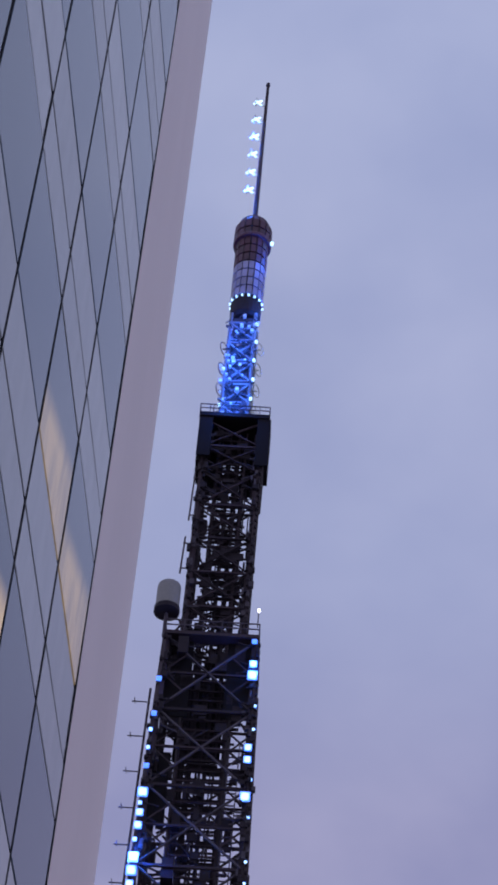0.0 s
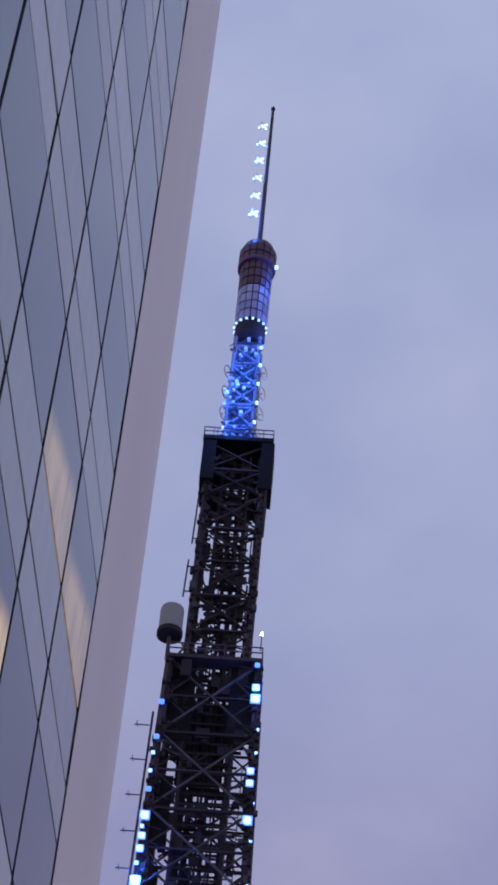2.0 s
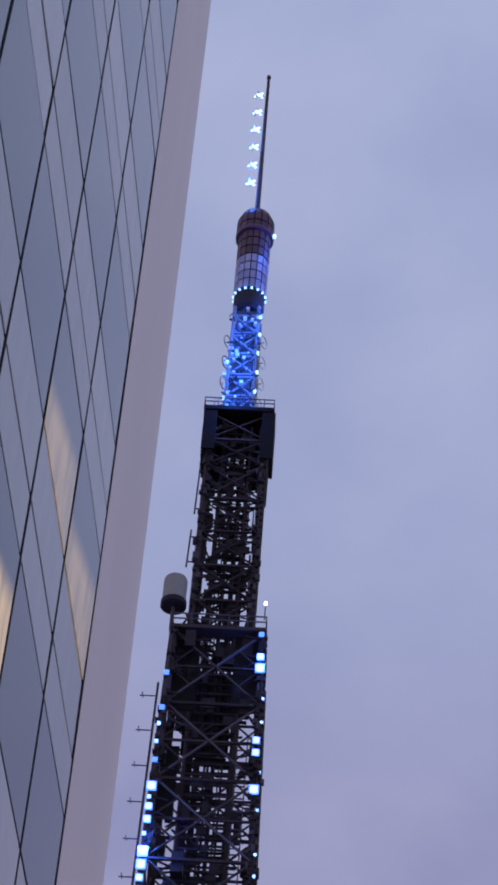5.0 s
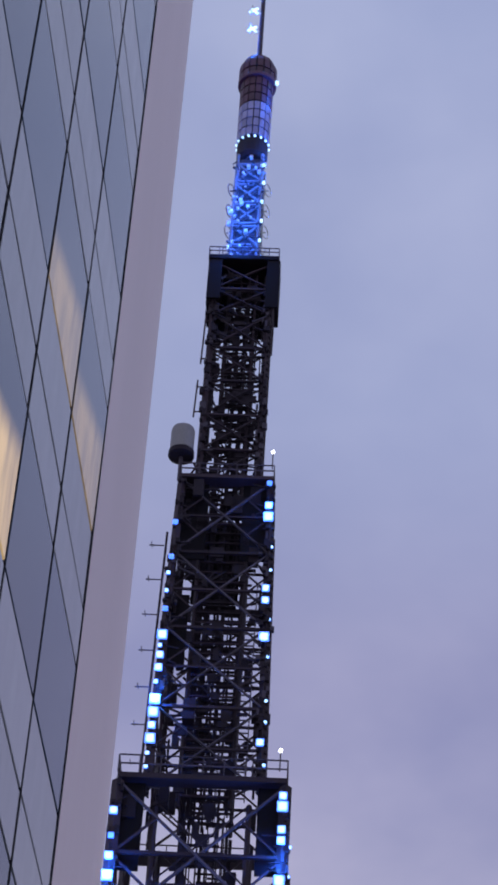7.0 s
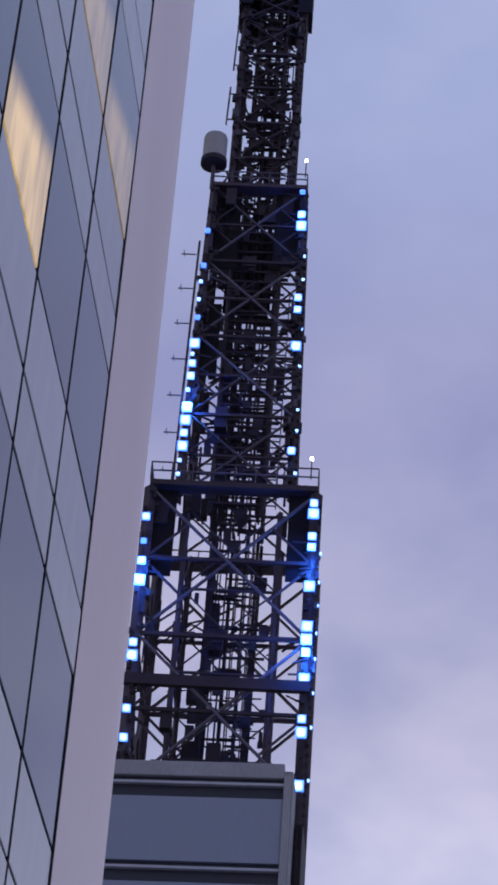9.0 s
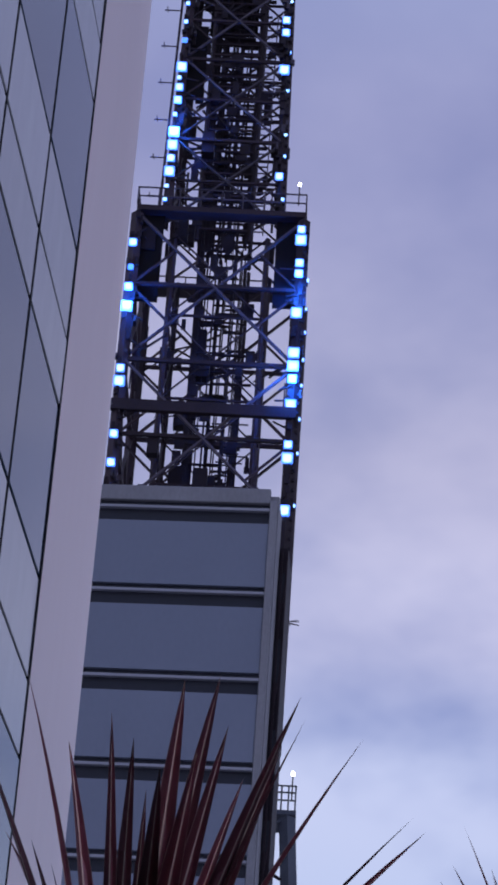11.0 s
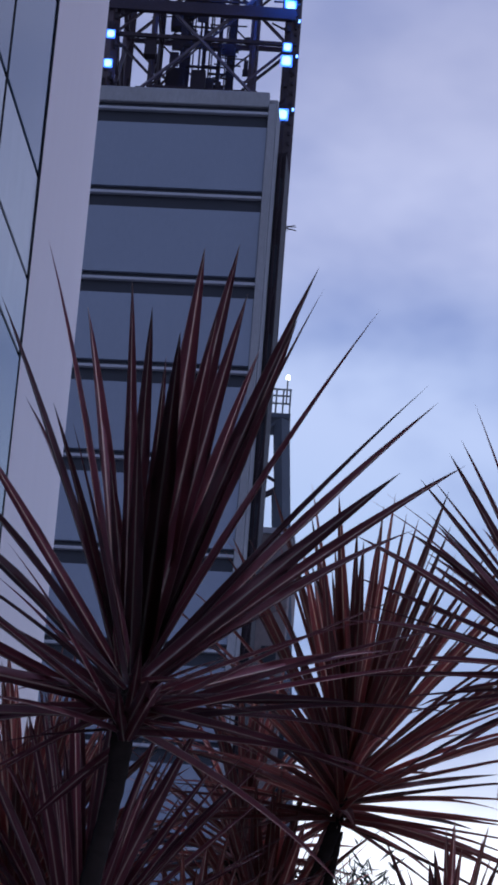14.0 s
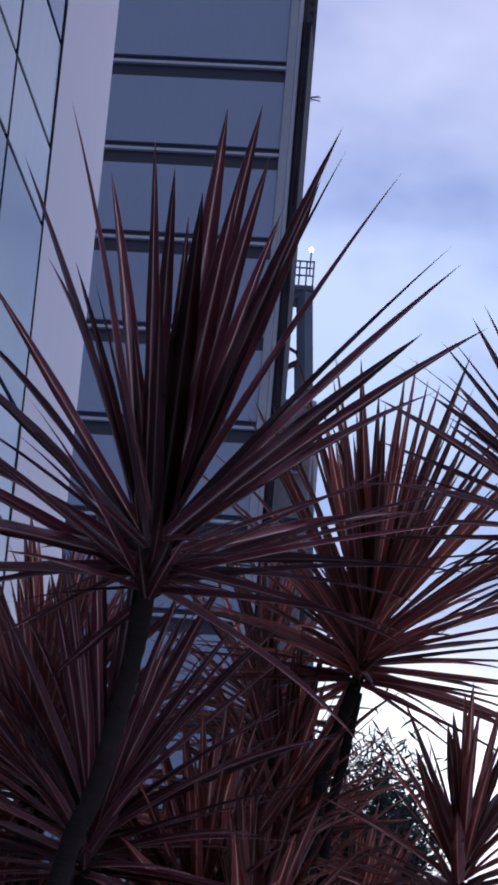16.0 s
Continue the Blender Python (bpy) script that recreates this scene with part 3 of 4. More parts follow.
for z0, z1, half, n in ((30.0, 66.0, 3.9, 66), (66.5, 87.0, 2.4, 34), (87.5, 104.0, 1.45, 42)):
    for k in range(n):
        x, y, z = TX + rnd.uniform(-half, half), TY + rnd.uniform(-half, half), rnd.uniform(z0, z1)
        s = rnd.uniform(0.2, 0.55) * (0.75 if half < 2 else 1.2)
        add_box(b, (x - s / 2, y - s / 2, z - s), (x + s / 2, y + s / 2, z + s))
        inner = 0.94 * half
        x = TX + max(-inner, min(inner, x - TX))
        xe = TX + max(-inner, min(inner, x - TX + rnd.uniform(-1.2, 1.2)))
        add_beam(b, (x, y, z), (xe, y, z + rnd.uniform(-0.9, 0.9)), 0.09)
        q = rnd.uniform(0.3, 0.5) * half
        xe = TX + max(-inner, min(inner, x - TX + rnd.choice((-q, q))))
        add_beam(b, (x, y, z), (xe, max(TY - half, min(TY + half, y + rnd.uniform(-0.5, 0.5))), z + rnd.uniform(-1.2, 1.2)), rnd.uniform(0.05, 0.10))
    for k in range(n):
        x, y, z = TX + rnd.choice((-1, 1)) * half * rnd.uniform(0.9, 1.03), TY + rnd.uniform(-half, half), rnd.uniform(z0, z1)
        add_beam(b, (x, y, z), (x, y, z + rnd.uniform(0.6, 2.4)), rnd.uniform(0.05, 0.16))
tagged(part("equipment", b, STEEL_BLACK, tower, "small black boxes, brackets and antennas"), kind="stuff")

# ladder with rungs on the sheltered side of the middle section
for x in (TX + 1.45, TX + 2.0):
    beam("ladder_rail", (x, TY - 1.5, 67.0), (x, TY - 1.5, 80.5), 0.06, STEEL_PALE, tower)
for k in range(34):
    beam("rung", (TX + 1.45, TY - 1.5, 67.2 + 0.39 * k), (TX + 2.0, TY - 1.5, 67.2 + 0.39 * k), 0.06, STEEL_PALE, tower)

# bristles of small clamps down the outer leg
b = bmesh.new()
for z in range(37, 100):
    half = 4.22 if z < 66 else (2.90 - 0.36 * (z - 66.7) / 20.2 if z < 87 else 1.70)
    for d in (0.0, 0.5):
        add_box(b, (TX + half + 0.02, TY - half - 0.05, z + d), (TX + half + 0.15, TY - half + 0.12, z + d + 0.14))
tagged(part("clamp_strip", b, STEEL_BLACK, tower), kind="stuff")
b = bmesh.new()
for k in range(16):
    add_beam(b, (TX + 4.2, TY + 4.1, 48.6), (TX + 4.2 + rnd.uniform(0.15, 0.7), TY + 4.1, 48.6 + rnd.uniform(-0.22, 0.2)), 0.03)
part("broken_antenna", b, STEEL_BLACK, tower, "ragged small antenna on the leg")

# feeders, junction boxes and brackets crowding the front legs
rc = random.Random(19)
for mat, count in ((STEEL_BLACK, 330), (STEEL_PALE, 90)):
    b = bmesh.new()
    for k in range(count):
        z = rc.uniform(50.0, 104.0)
        half = 4.10 if z < 66 else (2.80 - 0.36 * (z - 66.7) / 20.2 if z < 87 else 1.63)
        side = rc.choice((-1, 1))
        x, y = TX + side * (half + rc.gauss(-0.05, 0.16)), TY - half - rc.uniform(0.12, 0.25)
        w, h = rc.uniform(0.07, 0.24), rc.uniform(0.10, 0.55)
        add_box(b, (x - w / 2, y - 0.09, z), (x + w / 2, y + 0.16, z + h))
        if k % 4 == 0:
            add_beam(b, (x, y, z), (x - side * rc.uniform(0.3, 0.9), y + 0.1, z + rc.uniform(-0.5, 0.5)), 0.07)
    tagged(part("leg_clutter", b, mat, tower, "feeders and junction boxes on the legs"), kind="stuff")
# dark bands of cable trays across the upper shaft
b = bmesh.new()
for k in range(70):
    z = rc.uniform(87.6, 104.0)
    x = TX + rc.uniform(-1.6, 1.0)
    add_box(b, (x, TY - 1.5, z), (x + rc.uniform(0.15, 0.7), TY - 1.4, z + rc.uniform(0.12, 0.5)))
for k in range(60):
    z = rc.uniform(67.0, 86.5)
    x = TX + rc.uniform(-2.4, 1.9)
    add_box(b, (x, TY - 2.0, z), (x + rc.uniform(0.15, 0.7), TY - 1.9, z + rc.uniform(0.15, 0.8)))
for k in range(60):
    z = rc.uniform(50.0, 66.0)
    x = TX + rc.gauss(-0.2, 1.2)
    add_box(b, (x, TY - 2.0, z), (x + rc.uniform(0.15, 0.6), TY - 1.9, z + rc.uniform(0.2, 0.9)))
tagged(part("tray_clutter", b, STEEL_BLACK, tower, "black trays and boxes inside the shaft"), kind="stuff")

# slim mast with short cross bars beside the middle section
beam("side_mast", (TX - 3.15, TY - 2.9, 66.9), (TX - 2.95, TY - 2.7, 83.0), 0.09, STEEL, tower)
for k in range(7):
    z = 68.2 + 2.3 * k
    beam("mast_arm", (TX - 3.85, TY - 2.8, z), (TX - 3.05, TY - 2.8, z), 0.05, STEEL_PALE, tower)
    beam("mast_arm", (TX - 3.7, TY - 3.1, z), (TX - 3.7, TY - 2.5, z + 0.1), 0.04, STEEL_PALE, tower)
for z0, z1, x in ((96.3, 100.2, -2.05), (92.2, 95.0, -2.2)):
    beam("whip_antenna", (TX + x, TY - 1.7, z0), (TX + x + 0.08, TY - 1.7, z1), 0.09, STEEL, tower)
    for z in (z0 + 0.4, z1 - 0.5):
        beam("mast_arm", (TX + x, TY - 1.7, z), (TX - 1.6, TY - 1.7, z), 0.06, STEEL, tower)

# drum radome on its post
b = revolve(bmesh.new(), [(0.01, 90.70), (0.46, 90.68), (0.62, 90.58), (0.66, 90.42), (0.66, 88.95)], (TX - 2.62, TY - 2.4), 28)
drum = part("drum_radome", b, DRUM_GREY, tower, "pale grey drum radome")
b = revolve(bmesh.new(), [(0.66, 88.94), (0.72, 88.92), (0.72, 88.62), (0.60, 88.56), (0.01, 88.56)], (TX - 2.62, TY - 2.4), 28)
part("drum_base", b, STEEL_BLACK, tower, "black underside of the drum")
part("drum_post", add_rod(bmesh.new(), (TX - 2.62, TY - 2.4, 86.9), (TX - 2.62, TY - 2.4, 88.56), 0.11), STEEL_PALE, tower)
b = bmesh.new()
add_beam(b, (TX - 2.1, TY - 2.3, 87.3), (TX - 1.5, TY - 2.0, 88.7), 0.12)
add_beam(b, (TX - 1.5, TY - 2.3, 87.3), (TX - 1.9, TY - 2.0, 88.5), 0.10)
part("drum_bracket", b, STEEL, tower)

def add_loop(bm, pts, r):
    """A closed bent tube through the points."""
    pts = [Vector(p) for p in pts]
    mid = sum(pts, Vector()) / len(pts)
    axis = (pts[0] - mid).cross(pts[len(pts) // 4] - mid).normalized()
    rings = []
    for p in pts:
        out = (p - mid).normalized()
        rings.append([bm.verts.new(p + r * (math.cos(a) * out + math.sin(a) * axis)) for a in (0, math.pi / 2, math.pi, 1.5 * math.pi)])
    for a, e in zip(rings, rings[1:] + rings[:1]):
        for q in range(4):
            bm.faces.new((a[q], a[(q + 1) % 4], e[(q + 1) % 4], e[q]))


# ---- upper mast: blue-lit column, panelled cylinder and pole ----
MX = -2.20
mast = empty("antenna_mast", (MX, TY, HZ), "blue-lit antenna mast with a maroon and lilac panelled cylinder", "antenna")
b = bmesh.new()
CH = 0.80
CZ0, CZ1 = 104.9, 115.2
for sx in (-1, 1):
    for sy in (-1, 1):
        add_beam(b, (MX + sx * CH * 1.05, TY + sy * CH * 1.05, CZ0), (MX + sx * CH * 0.95, TY + sy * CH * 0.95, CZ1), 0.16)
part("column_frame", b, MAST_PALE, mast)
box("column_core", (MX - 0.62, TY - 0.62, CZ0), (MX + 0.62, TY + 0.62, CZ1 - 0.3), COLUMN_GREY, mast, "grey mast column washed in blue light")
for k in range(5):
    z0 = CZ0 + 0.3 + 1.87 * k
    for f in range(4):
        a = f * math.pi / 2
        c, s = math.cos(a), math.sin(a)

        def rot(x, y, z):
            return (MX + c * x - s * y, TY + s * x + c * y, z)
        for p, q in (((-CH, -CH, z0), (CH, -CH, z0 + 1.6)), ((CH, -CH, z0), (-CH, -CH, z0 + 1.6)), ((-CH, -CH, z0), (CH, -CH, z0)), ((-CH, -CH, z0 + 1.6), (CH, -CH, z0 + 1.6))):
            beam("lattice_bar", rot(*p), rot(*q), 0.12, MAST_PALE, mast)
        if k and f != 0:
            # dipole hoop standing off each face
            hoop = bmesh.new()
            n = 10
            pts = [rot(0.46 * math.cos(2 * math.pi * i / n) * 0.7, -CH - 0.32 - 0.2 * math.cos(2 * math.pi * i / n), z0 + 0.05 + 0.50 * math.sin(2 * math.pi * i / n)) for i in range(n)]
            add_loop(hoop, pts, 0.035)
            add_beam(hoop, rot(0, -CH, z0), rot(0, -CH - 0.4, z0), 0.07)
            part("dipole_hoop", hoop, ANTENNA_LIT if f != 3 else STEEL_PALE, mast)

# small fittings, brackets and cable ends crowding the column
b = bmesh.new()
rm = random.Random(3)
for k in range(150):
    x, y = rm.uniform(-0.95, 0.95), rm.uniform(-0.95, -0.66)
    z = rm.uniform(CZ0 + 0.2, CZ1 - 0.3)
    add_beam(b, (MX + x, TY + y, z), (MX + x + rm.uniform(-0.3, 0.3), TY + y - rm.uniform(0.0, 0.12), z + rm.uniform(-0.4, 0.4)), rm.uniform(0.05, 0.13))
tagged(part("fitting_clutter", b, COLUMN_GREY, mast, "dark brackets and cable ends"), kind="stuff")
b = bmesh.new()
for k in range(34):
    x, y = rm.uniform(-1.15, 1.15), rm.uniform(-1.0, -0.8)
    z = rm.uniform(CZ0 + 0.2, CZ1 - 0.3)
    s = rm.uniform(0.05, 0.12)
    add_box(b, (MX + x - s, TY + y - s, z - s), (MX + x + s, TY + y + s, z + s * 1.4))
tagged(part("insulator_clutter", b, ANTENNA_LIT, mast, "pale blue-lit insulators"), kind="stuff")

# the panelled cylinder
part("cylinder_socket", revolve(bmesh.new(), [(0.01, 114.5), (0.80, 114.5), (0.98, 114.75), (1.0, 115.9), (0.9, 116.1), (0.01, 116.1)], (MX, TY), 24), STEEL_BLACK, mast, "dark open foot of the cylinder")
part("cylinder_core", revolve(bmesh.new(), [(0.01, 116.1), (0.93, 116.1), (0.99, 121.4), (1.0, 122.6), (0.6, 124.3), (0.01, 124.5)], (MX, TY), 24), STEEL_BLACK, mast)
NPAN = 16
for r in range(9):
    z0 = 116.15 + 0.80 * r
    for k in range(NPAN):
        a0, a1 = 2 * math.pi * (k + 0.09) / NPAN, 2 * math.pi * (k + 0.91) / NPAN
        rad = 1.0 + 0.004 * (z0 - 116) + (0.16 if r >= 7 else 0.0)
        bm = bmesh.new()
        quad = []
        for rr in (rad - 0.04, rad + 0.05):
            quad.append([bm.verts.new((MX + rr * math.cos(a), TY + rr * math.sin(a), z)) for a, z in ((a0, z0 + 0.06), (a1, z0 + 0.06), (a1, z0 + 0.74), (a0, z0 + 0.74))])
        bm.faces.new(quad[1])
        for i in range(4):
            bm.faces.new((quad[0][i], quad[0][(i + 1) % 4], quad[1][(i + 1) % 4], quad[1][i]))
        part("panel", bm, LILAC if r < 4 else MAROON, mast)
part("dome_band", revolve(bmesh.new(), [(1.02, 121.75), (1.24, 121.75), (1.26, 121.95), (1.20, 122.1), (1.0, 122.1)], (MX, TY), 24), MAROON, mast)
for r, (ra, za, rb, zb) in enumerate(((1.20, 123.25, 1.02, 123.85), (1.0, 123.9, 0.62, 124.35), (0.60, 124.38, 0.12, 124.6))):
    for k in range(NPAN):
        a0, a1 = 2 * math.pi * (k + 0.08) / NPAN, 2 * math.pi * (k + 0.92) / NPAN
        bm = bmesh.new()
        o = [bm.verts.new((MX + q * math.cos(a), TY + q * math.sin(a), z)) for q, a, z in ((ra, a0, za), (ra, a1, za), (rb, a1, zb), (rb, a0, zb))]
        i4 = [bm.verts.new((v.co.x, v.co.y, v.co.z - 0.08)) for v in o]
        bm.faces.new(o)
        for i in range(4):
            bm.faces.new((i4[i], i4[(i + 1) % 4], o[(i + 1) % 4], o[i]))
        part("dome_panel", bm, MAROON, mast)
# bright lamps round the foot of the cylinder
for k in range(16):
    a = 2 * math.pi * (k + 0.5) / 16
    x, y = MX + 1.04 * math.cos(a), TY + 1.04 * math.sin(a)
    box("foot_lamp", (x - 0.06, y - 0.06, 115.92), (x + 0.06, y + 0.06, 116.05), LED, mast, "small blue-white lamp", 0.02)
# pole and its dipoles
POLE_TOP = 139.3
b = add_rod(bmesh.new(), (MX, TY, 124.4), (MX - 0.02, TY, POLE_TOP), 0.17, 0.10, 10)
add_rod(b, (MX, TY, 124.3), (MX, TY, 124.9), 0.3, 0.22, 12)
add_rod(b, (MX - 0.02, TY, POLE_TOP), (MX - 0.02, TY, POLE_TOP + 0.25), 0.16, 0.12, 10)
part("pole", b, STEEL, mast, "dark steel pole")
for k in range(6):
    z = 127.3 + 1.92 * k
    b = add_beam(bmesh.new(), (MX - 0.1, TY - 0.05, z), (MX - 0.72, TY - 0.35, z + 0.08), 0.07)
    add_beam(b, (MX - 0.72, TY - 0.35, z - 0.38), (MX - 0.66, TY - 0.35, z + 0.48), 0.09)
    add_beam(b, (MX - 0.40, TY - 0.2, z - 0.25), (MX - 0.36, TY - 0.2, z + 0.35), 0.08)
    dip = part("dipole", b, ANTENNA_LIT, mast, "small pale dipole lit white-blue")
    # added emissive bars stand for the light caught by the dipole
    b = add_beam(bmesh.new(), (MX - 0.86, TY - 0.34, z - 0.16), (MX - 0.30, TY - 0.28, z + 0.30), 0.10)
    add_beam(b, (MX - 0.70, TY - 0.40, z + 0.10), (MX - 0.28, TY - 0.34, z - 0.30), 0.08)
    part("dipole_lamp", b, WHITE_BLUE, mast, "crossed white-blue bars added as the dipole's glow")

for x, z in ((0.95, 107.2), (0.98, 108.9), (0.93, 110.6), (0.96, 112.3), (0.92, 113.9), (-0.93, 106.6), (-0.9, 109.8)):
    box("mast_lamp", (MX + x - 0.07, TY - 1.02, z), (MX + x + 0.07, TY - 0.86, z + 0.2), WHITE_BLUE if x > 0.95 else LED, mast, "small blue-white lamp", 0.02)
box("mast_lamp", (MX + 1.22, TY - 0.5, 122.3), (MX + 1.42, TY - 0.3, 122.55), LED, mast, "", 0.03)
for ob in mast.children:
    if ob.name.split(".")[0] in ("cylinder_socket", "cylinder_core", "panel", "dome_band", "dome_panel", "foot_lamp", "pole", "dipole", "dipole_lamp"):
        ob.location.z += 0.70


# ---- lamps on the tower ----
def led_lamp(x, y, z, size, mat):
    lamp = empty("led_lamp", (x, y, z), "square blue-white LED floodlight bolted to the tower leg", "lamp", "blue lamps on the tower")
    s = size / 2
    y0 = Vector((x, y, z))
    tilt = Vector((0, -1, -0.35)).normalized()
    turn = tilt.to_track_quat("Z", "Y").to_matrix().to_4x4()

    def slab(front, back, half):
        bm = bmesh.new()
        bmesh.ops.create_cube(bm, size=1.0, matrix=Matrix.Translation(y0 + tilt * (front + back) / 2) @ turn @ Matrix.Diagonal((2 * half, 2 * half, back - front, 1)))
        bmesh.ops.bevel(bm, geom=list(bm.edges), offset=min(0.3 * half, 0.45 * (back - front)), segments=2, affect="EDGES")
        return bm
    part("housing", slab(-0.25, -0.003, s * 1.05), STEEL_BLACK, lamp)
    # emissive plate behind the lens imitates the blue halo round the lamp
    part("rim", slab(0.003, 0.06, s * 1.5), LED_DIM, lamp, "deep blue plate imitating the lamp's halo")
    part("lens", slab(0.063, 0.13, s * 0.95), mat, lamp, "glowing lens")
    part("bracket", add_beam(bmesh.new(), y0 + tilt * -0.22, y0 + Vector((0, 0.34, -0.16)), 0.05), STEEL, lamp)



def leg_x(z, side):
    half = 4.06 if z < 66.7 else 2.80 - 0.36 * (z - 66.7) / 20.2
    return TX + side * (half + (-0.08 if side > 0 else 0.06)), TY - half - 0.35


RIGHT = [(86.6, 0), (85.0, 1), (84.2, 2), (79.3, 1), (78.5, 1), (76.1, 2), (69.5, 1),
         (65.6, 1), (65.0, 2), (63.7, 1), (63.1, 1), (60.9, 2), (58.7, 2), (58.0, 2), (57.3, 1), (55.9, 2), (53.8, 1), (53.1, 2), (50.4, 2)]
LEFT = [(77.7, 0), (76.0, 2), (74.7, 1), (73.9, 1), (71.9, 2), (71.1, 2), (70.3, 1), (69.5, 2),
        (64.4, 1), (63.0, 0), (61.9, 1), (60.8, 2), (57.4, 1), (56.7, 2), (53.9, 1), (52.4, 1), (83.6, 0), (81.2, 0)]
for z in (68.3, 70.9, 72.2, 73.6, 75.0, 77.4, 80.7, 82.3):
    x, y = leg_x(z, 1)
    led_lamp(x + 0.22, y + 0.25, z, 0.13, LED)
for z in (50.9, 53.6, 55.4, 57.2, 58.6, 60.1, 61.4, 63.0):
    x, y = leg_x(z, 1)
    led_lamp(x + 0.42, y + 0.45, z, 0.12, LED)
for z in (67.8, 68.6, 73.0, 75.3, 78.9, 80.1):
    x, y = leg_x(z, -1)
    led_lamp(x - 0.05, y, z, 0.15, LED)
for side, lamps in ((1, RIGHT), (-1, LEFT)):
    for z, power in lamps:
        x, y = leg_x(z, side)
        led_lamp(x, y, z, (0.19, 0.27, 0.36)[power], LED_DIM if power == 0 else LED)
for x, y, z in ((TX + 3.75, TY - 4.4, 68.2), (TX + 2.45, TY - 2.6, 89.0), (TX + 5.1, TY - 4.95, 37.6)):
    beacon = empty("beacon", (x, y, z), "small white beacon lamp on a platform rail", "lamp")
    part("stem", add_rod(bmesh.new(), (x, y, z - 1.2), (x, y, z - 0.1), 0.03), STEEL, beacon)
    part("bulb", revolve(bmesh.new(), [(0.01, z - 0.12), (0.08, z - 0.08), (0.095, z), (0.07, z + 0.10), (0.01, z + 0.13)], (x, y), 12), WHITE_LAMP, beacon)

for z, p in ((106.2, 420), (109.4, 420), (112.6, 420)):
    blue_lamp("mast_flood", (MX - 0.2, TY - 2.6, z), p * 1.3)
blue_lamp("mast_flood", (MX + 1.9, TY - 0.6, 115.2), 380)
blue_lamp("mast_flood", (MX + 1.9, TY - 0.9, 121.0), 260)
blue_lamp("pole_flood", (MX - 1.3, TY - 0.9, 128.0), 700)
blue_lamp("pole_flood", (MX - 1.3, TY - 0.9, 133.5), 700)
# added fill lamps without fixtures imitate the LEDs' blue spill on the legs
for x, z, p in ((TX + 4.0, 62.0, 260), (TX + 4.0, 57.0, 320), (TX - 4.1, 61.0, 260), (TX - 2.7, 72.0, 220), (TX + 2.5, 84.6, 70)):
    blue_lamp("leg_flood", (x, TY - 5.0 if z < 66 else TY - 3.5, z), p * 2.4)

# the street grid: the blocks stand square to the glass wall, the tower nearly so
GRID = -AXIS


def turn_about(ob, x, y, angle=GRID):
    m = Matrix.Translation((x, y, 0)) @ Matrix.Rotation(angle, 4, "Z") @ Matrix.Translation((-x, -y, 0))
    ob.matrix_basis = m @ ob.matrix_basis


for ob in list(scene.objects):
    base = ob.name.split(".")[0]
    if base in ("lattice_tower", "led_lamp", "beacon", "leg_flood"):
        turn_about(ob, TX, TY, radians(-2.2))
    elif base in ("antenna_mast", "mast_flood", "pole_flood"):
        turn_about(ob, MX, TY)
    elif base == "banded_building":
        turn_about(ob, -2.5, BY)
    elif base == "annex_block":
        turn_about(ob, 3.4, 97.0)

# ---- the planting: burgundy strap-leaved plants close to the camera ----
LEAF_MESH = {}
NEAR = 0.65                                # the whole bed, drawn in about the eye's foot
EYE = Vector((0, 0, EYE_Z))


def near(p):
    """A place in the bed; feet stay on the ground."""
    p = Vector(p)
    z = EYE_Z + (p.z - EYE_Z) * NEAR if p.z > 0.01 else 0.0
    return Vector((p.x * NEAR, p.y * NEAR, z))



def leaf_mesh(bow, mat):
    """A folded strap leaf of unit length along x, arched by bow, its width a unit to be scaled."""
    key = (bow, mat.name)
    if key in LEAF_MESH:
        return LEAF_MESH[key]
    bm = bmesh.new()
    uv = bm.loops.layers.uv.new("UVMap")
    n = 9
    rows_, us = [], []
    for i in range(n + 1):
        t = i / n
        w = 0.5 * (0.42 + 0.58 * math.sin(math.pi * min(1, t * 1.25 + 0.12)) ** 0.8) * (1 - t ** 3.2) ** 0.9 if t < 1 else 0.004
        if t > 0.55:
            w = 0.5 * (1 - (t - 0.55) / 0.45) ** 0.75 * 0.96 + 0.003
        z = bow * 4 * t * (1 - t) * (0.6 + 0.4 * t)
        rows_.append([bm.verts.new((t, -w, z + 0.0)), bm.verts.new((t, 0, z - 0.020 * (1 - t))), bm.verts.new((t, w, z + 0.0))])
        us.append(t)
    for i in range(n):
        for j in range(2):
            f = bm.faces.new((rows_[i][j], rows_[i + 1][j], rows_[i + 1][j + 1], rows_[i][j + 1]))
            f.smooth = True
            for lp, (u, v) in zip(f.loops, ((us[i], j / 2), (us[i + 1], j / 2), (us[i + 1], (j + 1) / 2), (us[i], (j + 1) / 2))):
                lp[uv].uv = (u, v)
    # a thin second skin gives the leaf its thickness
    geom = list(bm.faces)
    bmesh.ops.solidify(bm, geom=geom, thickness=0.0016)
    me = bpy.data.meshes.new("leaf")
    bm.to_mesh(me)
    bm.free()
    me.materials.append(mat)
    LEAF_MESH[key] = me
    return me


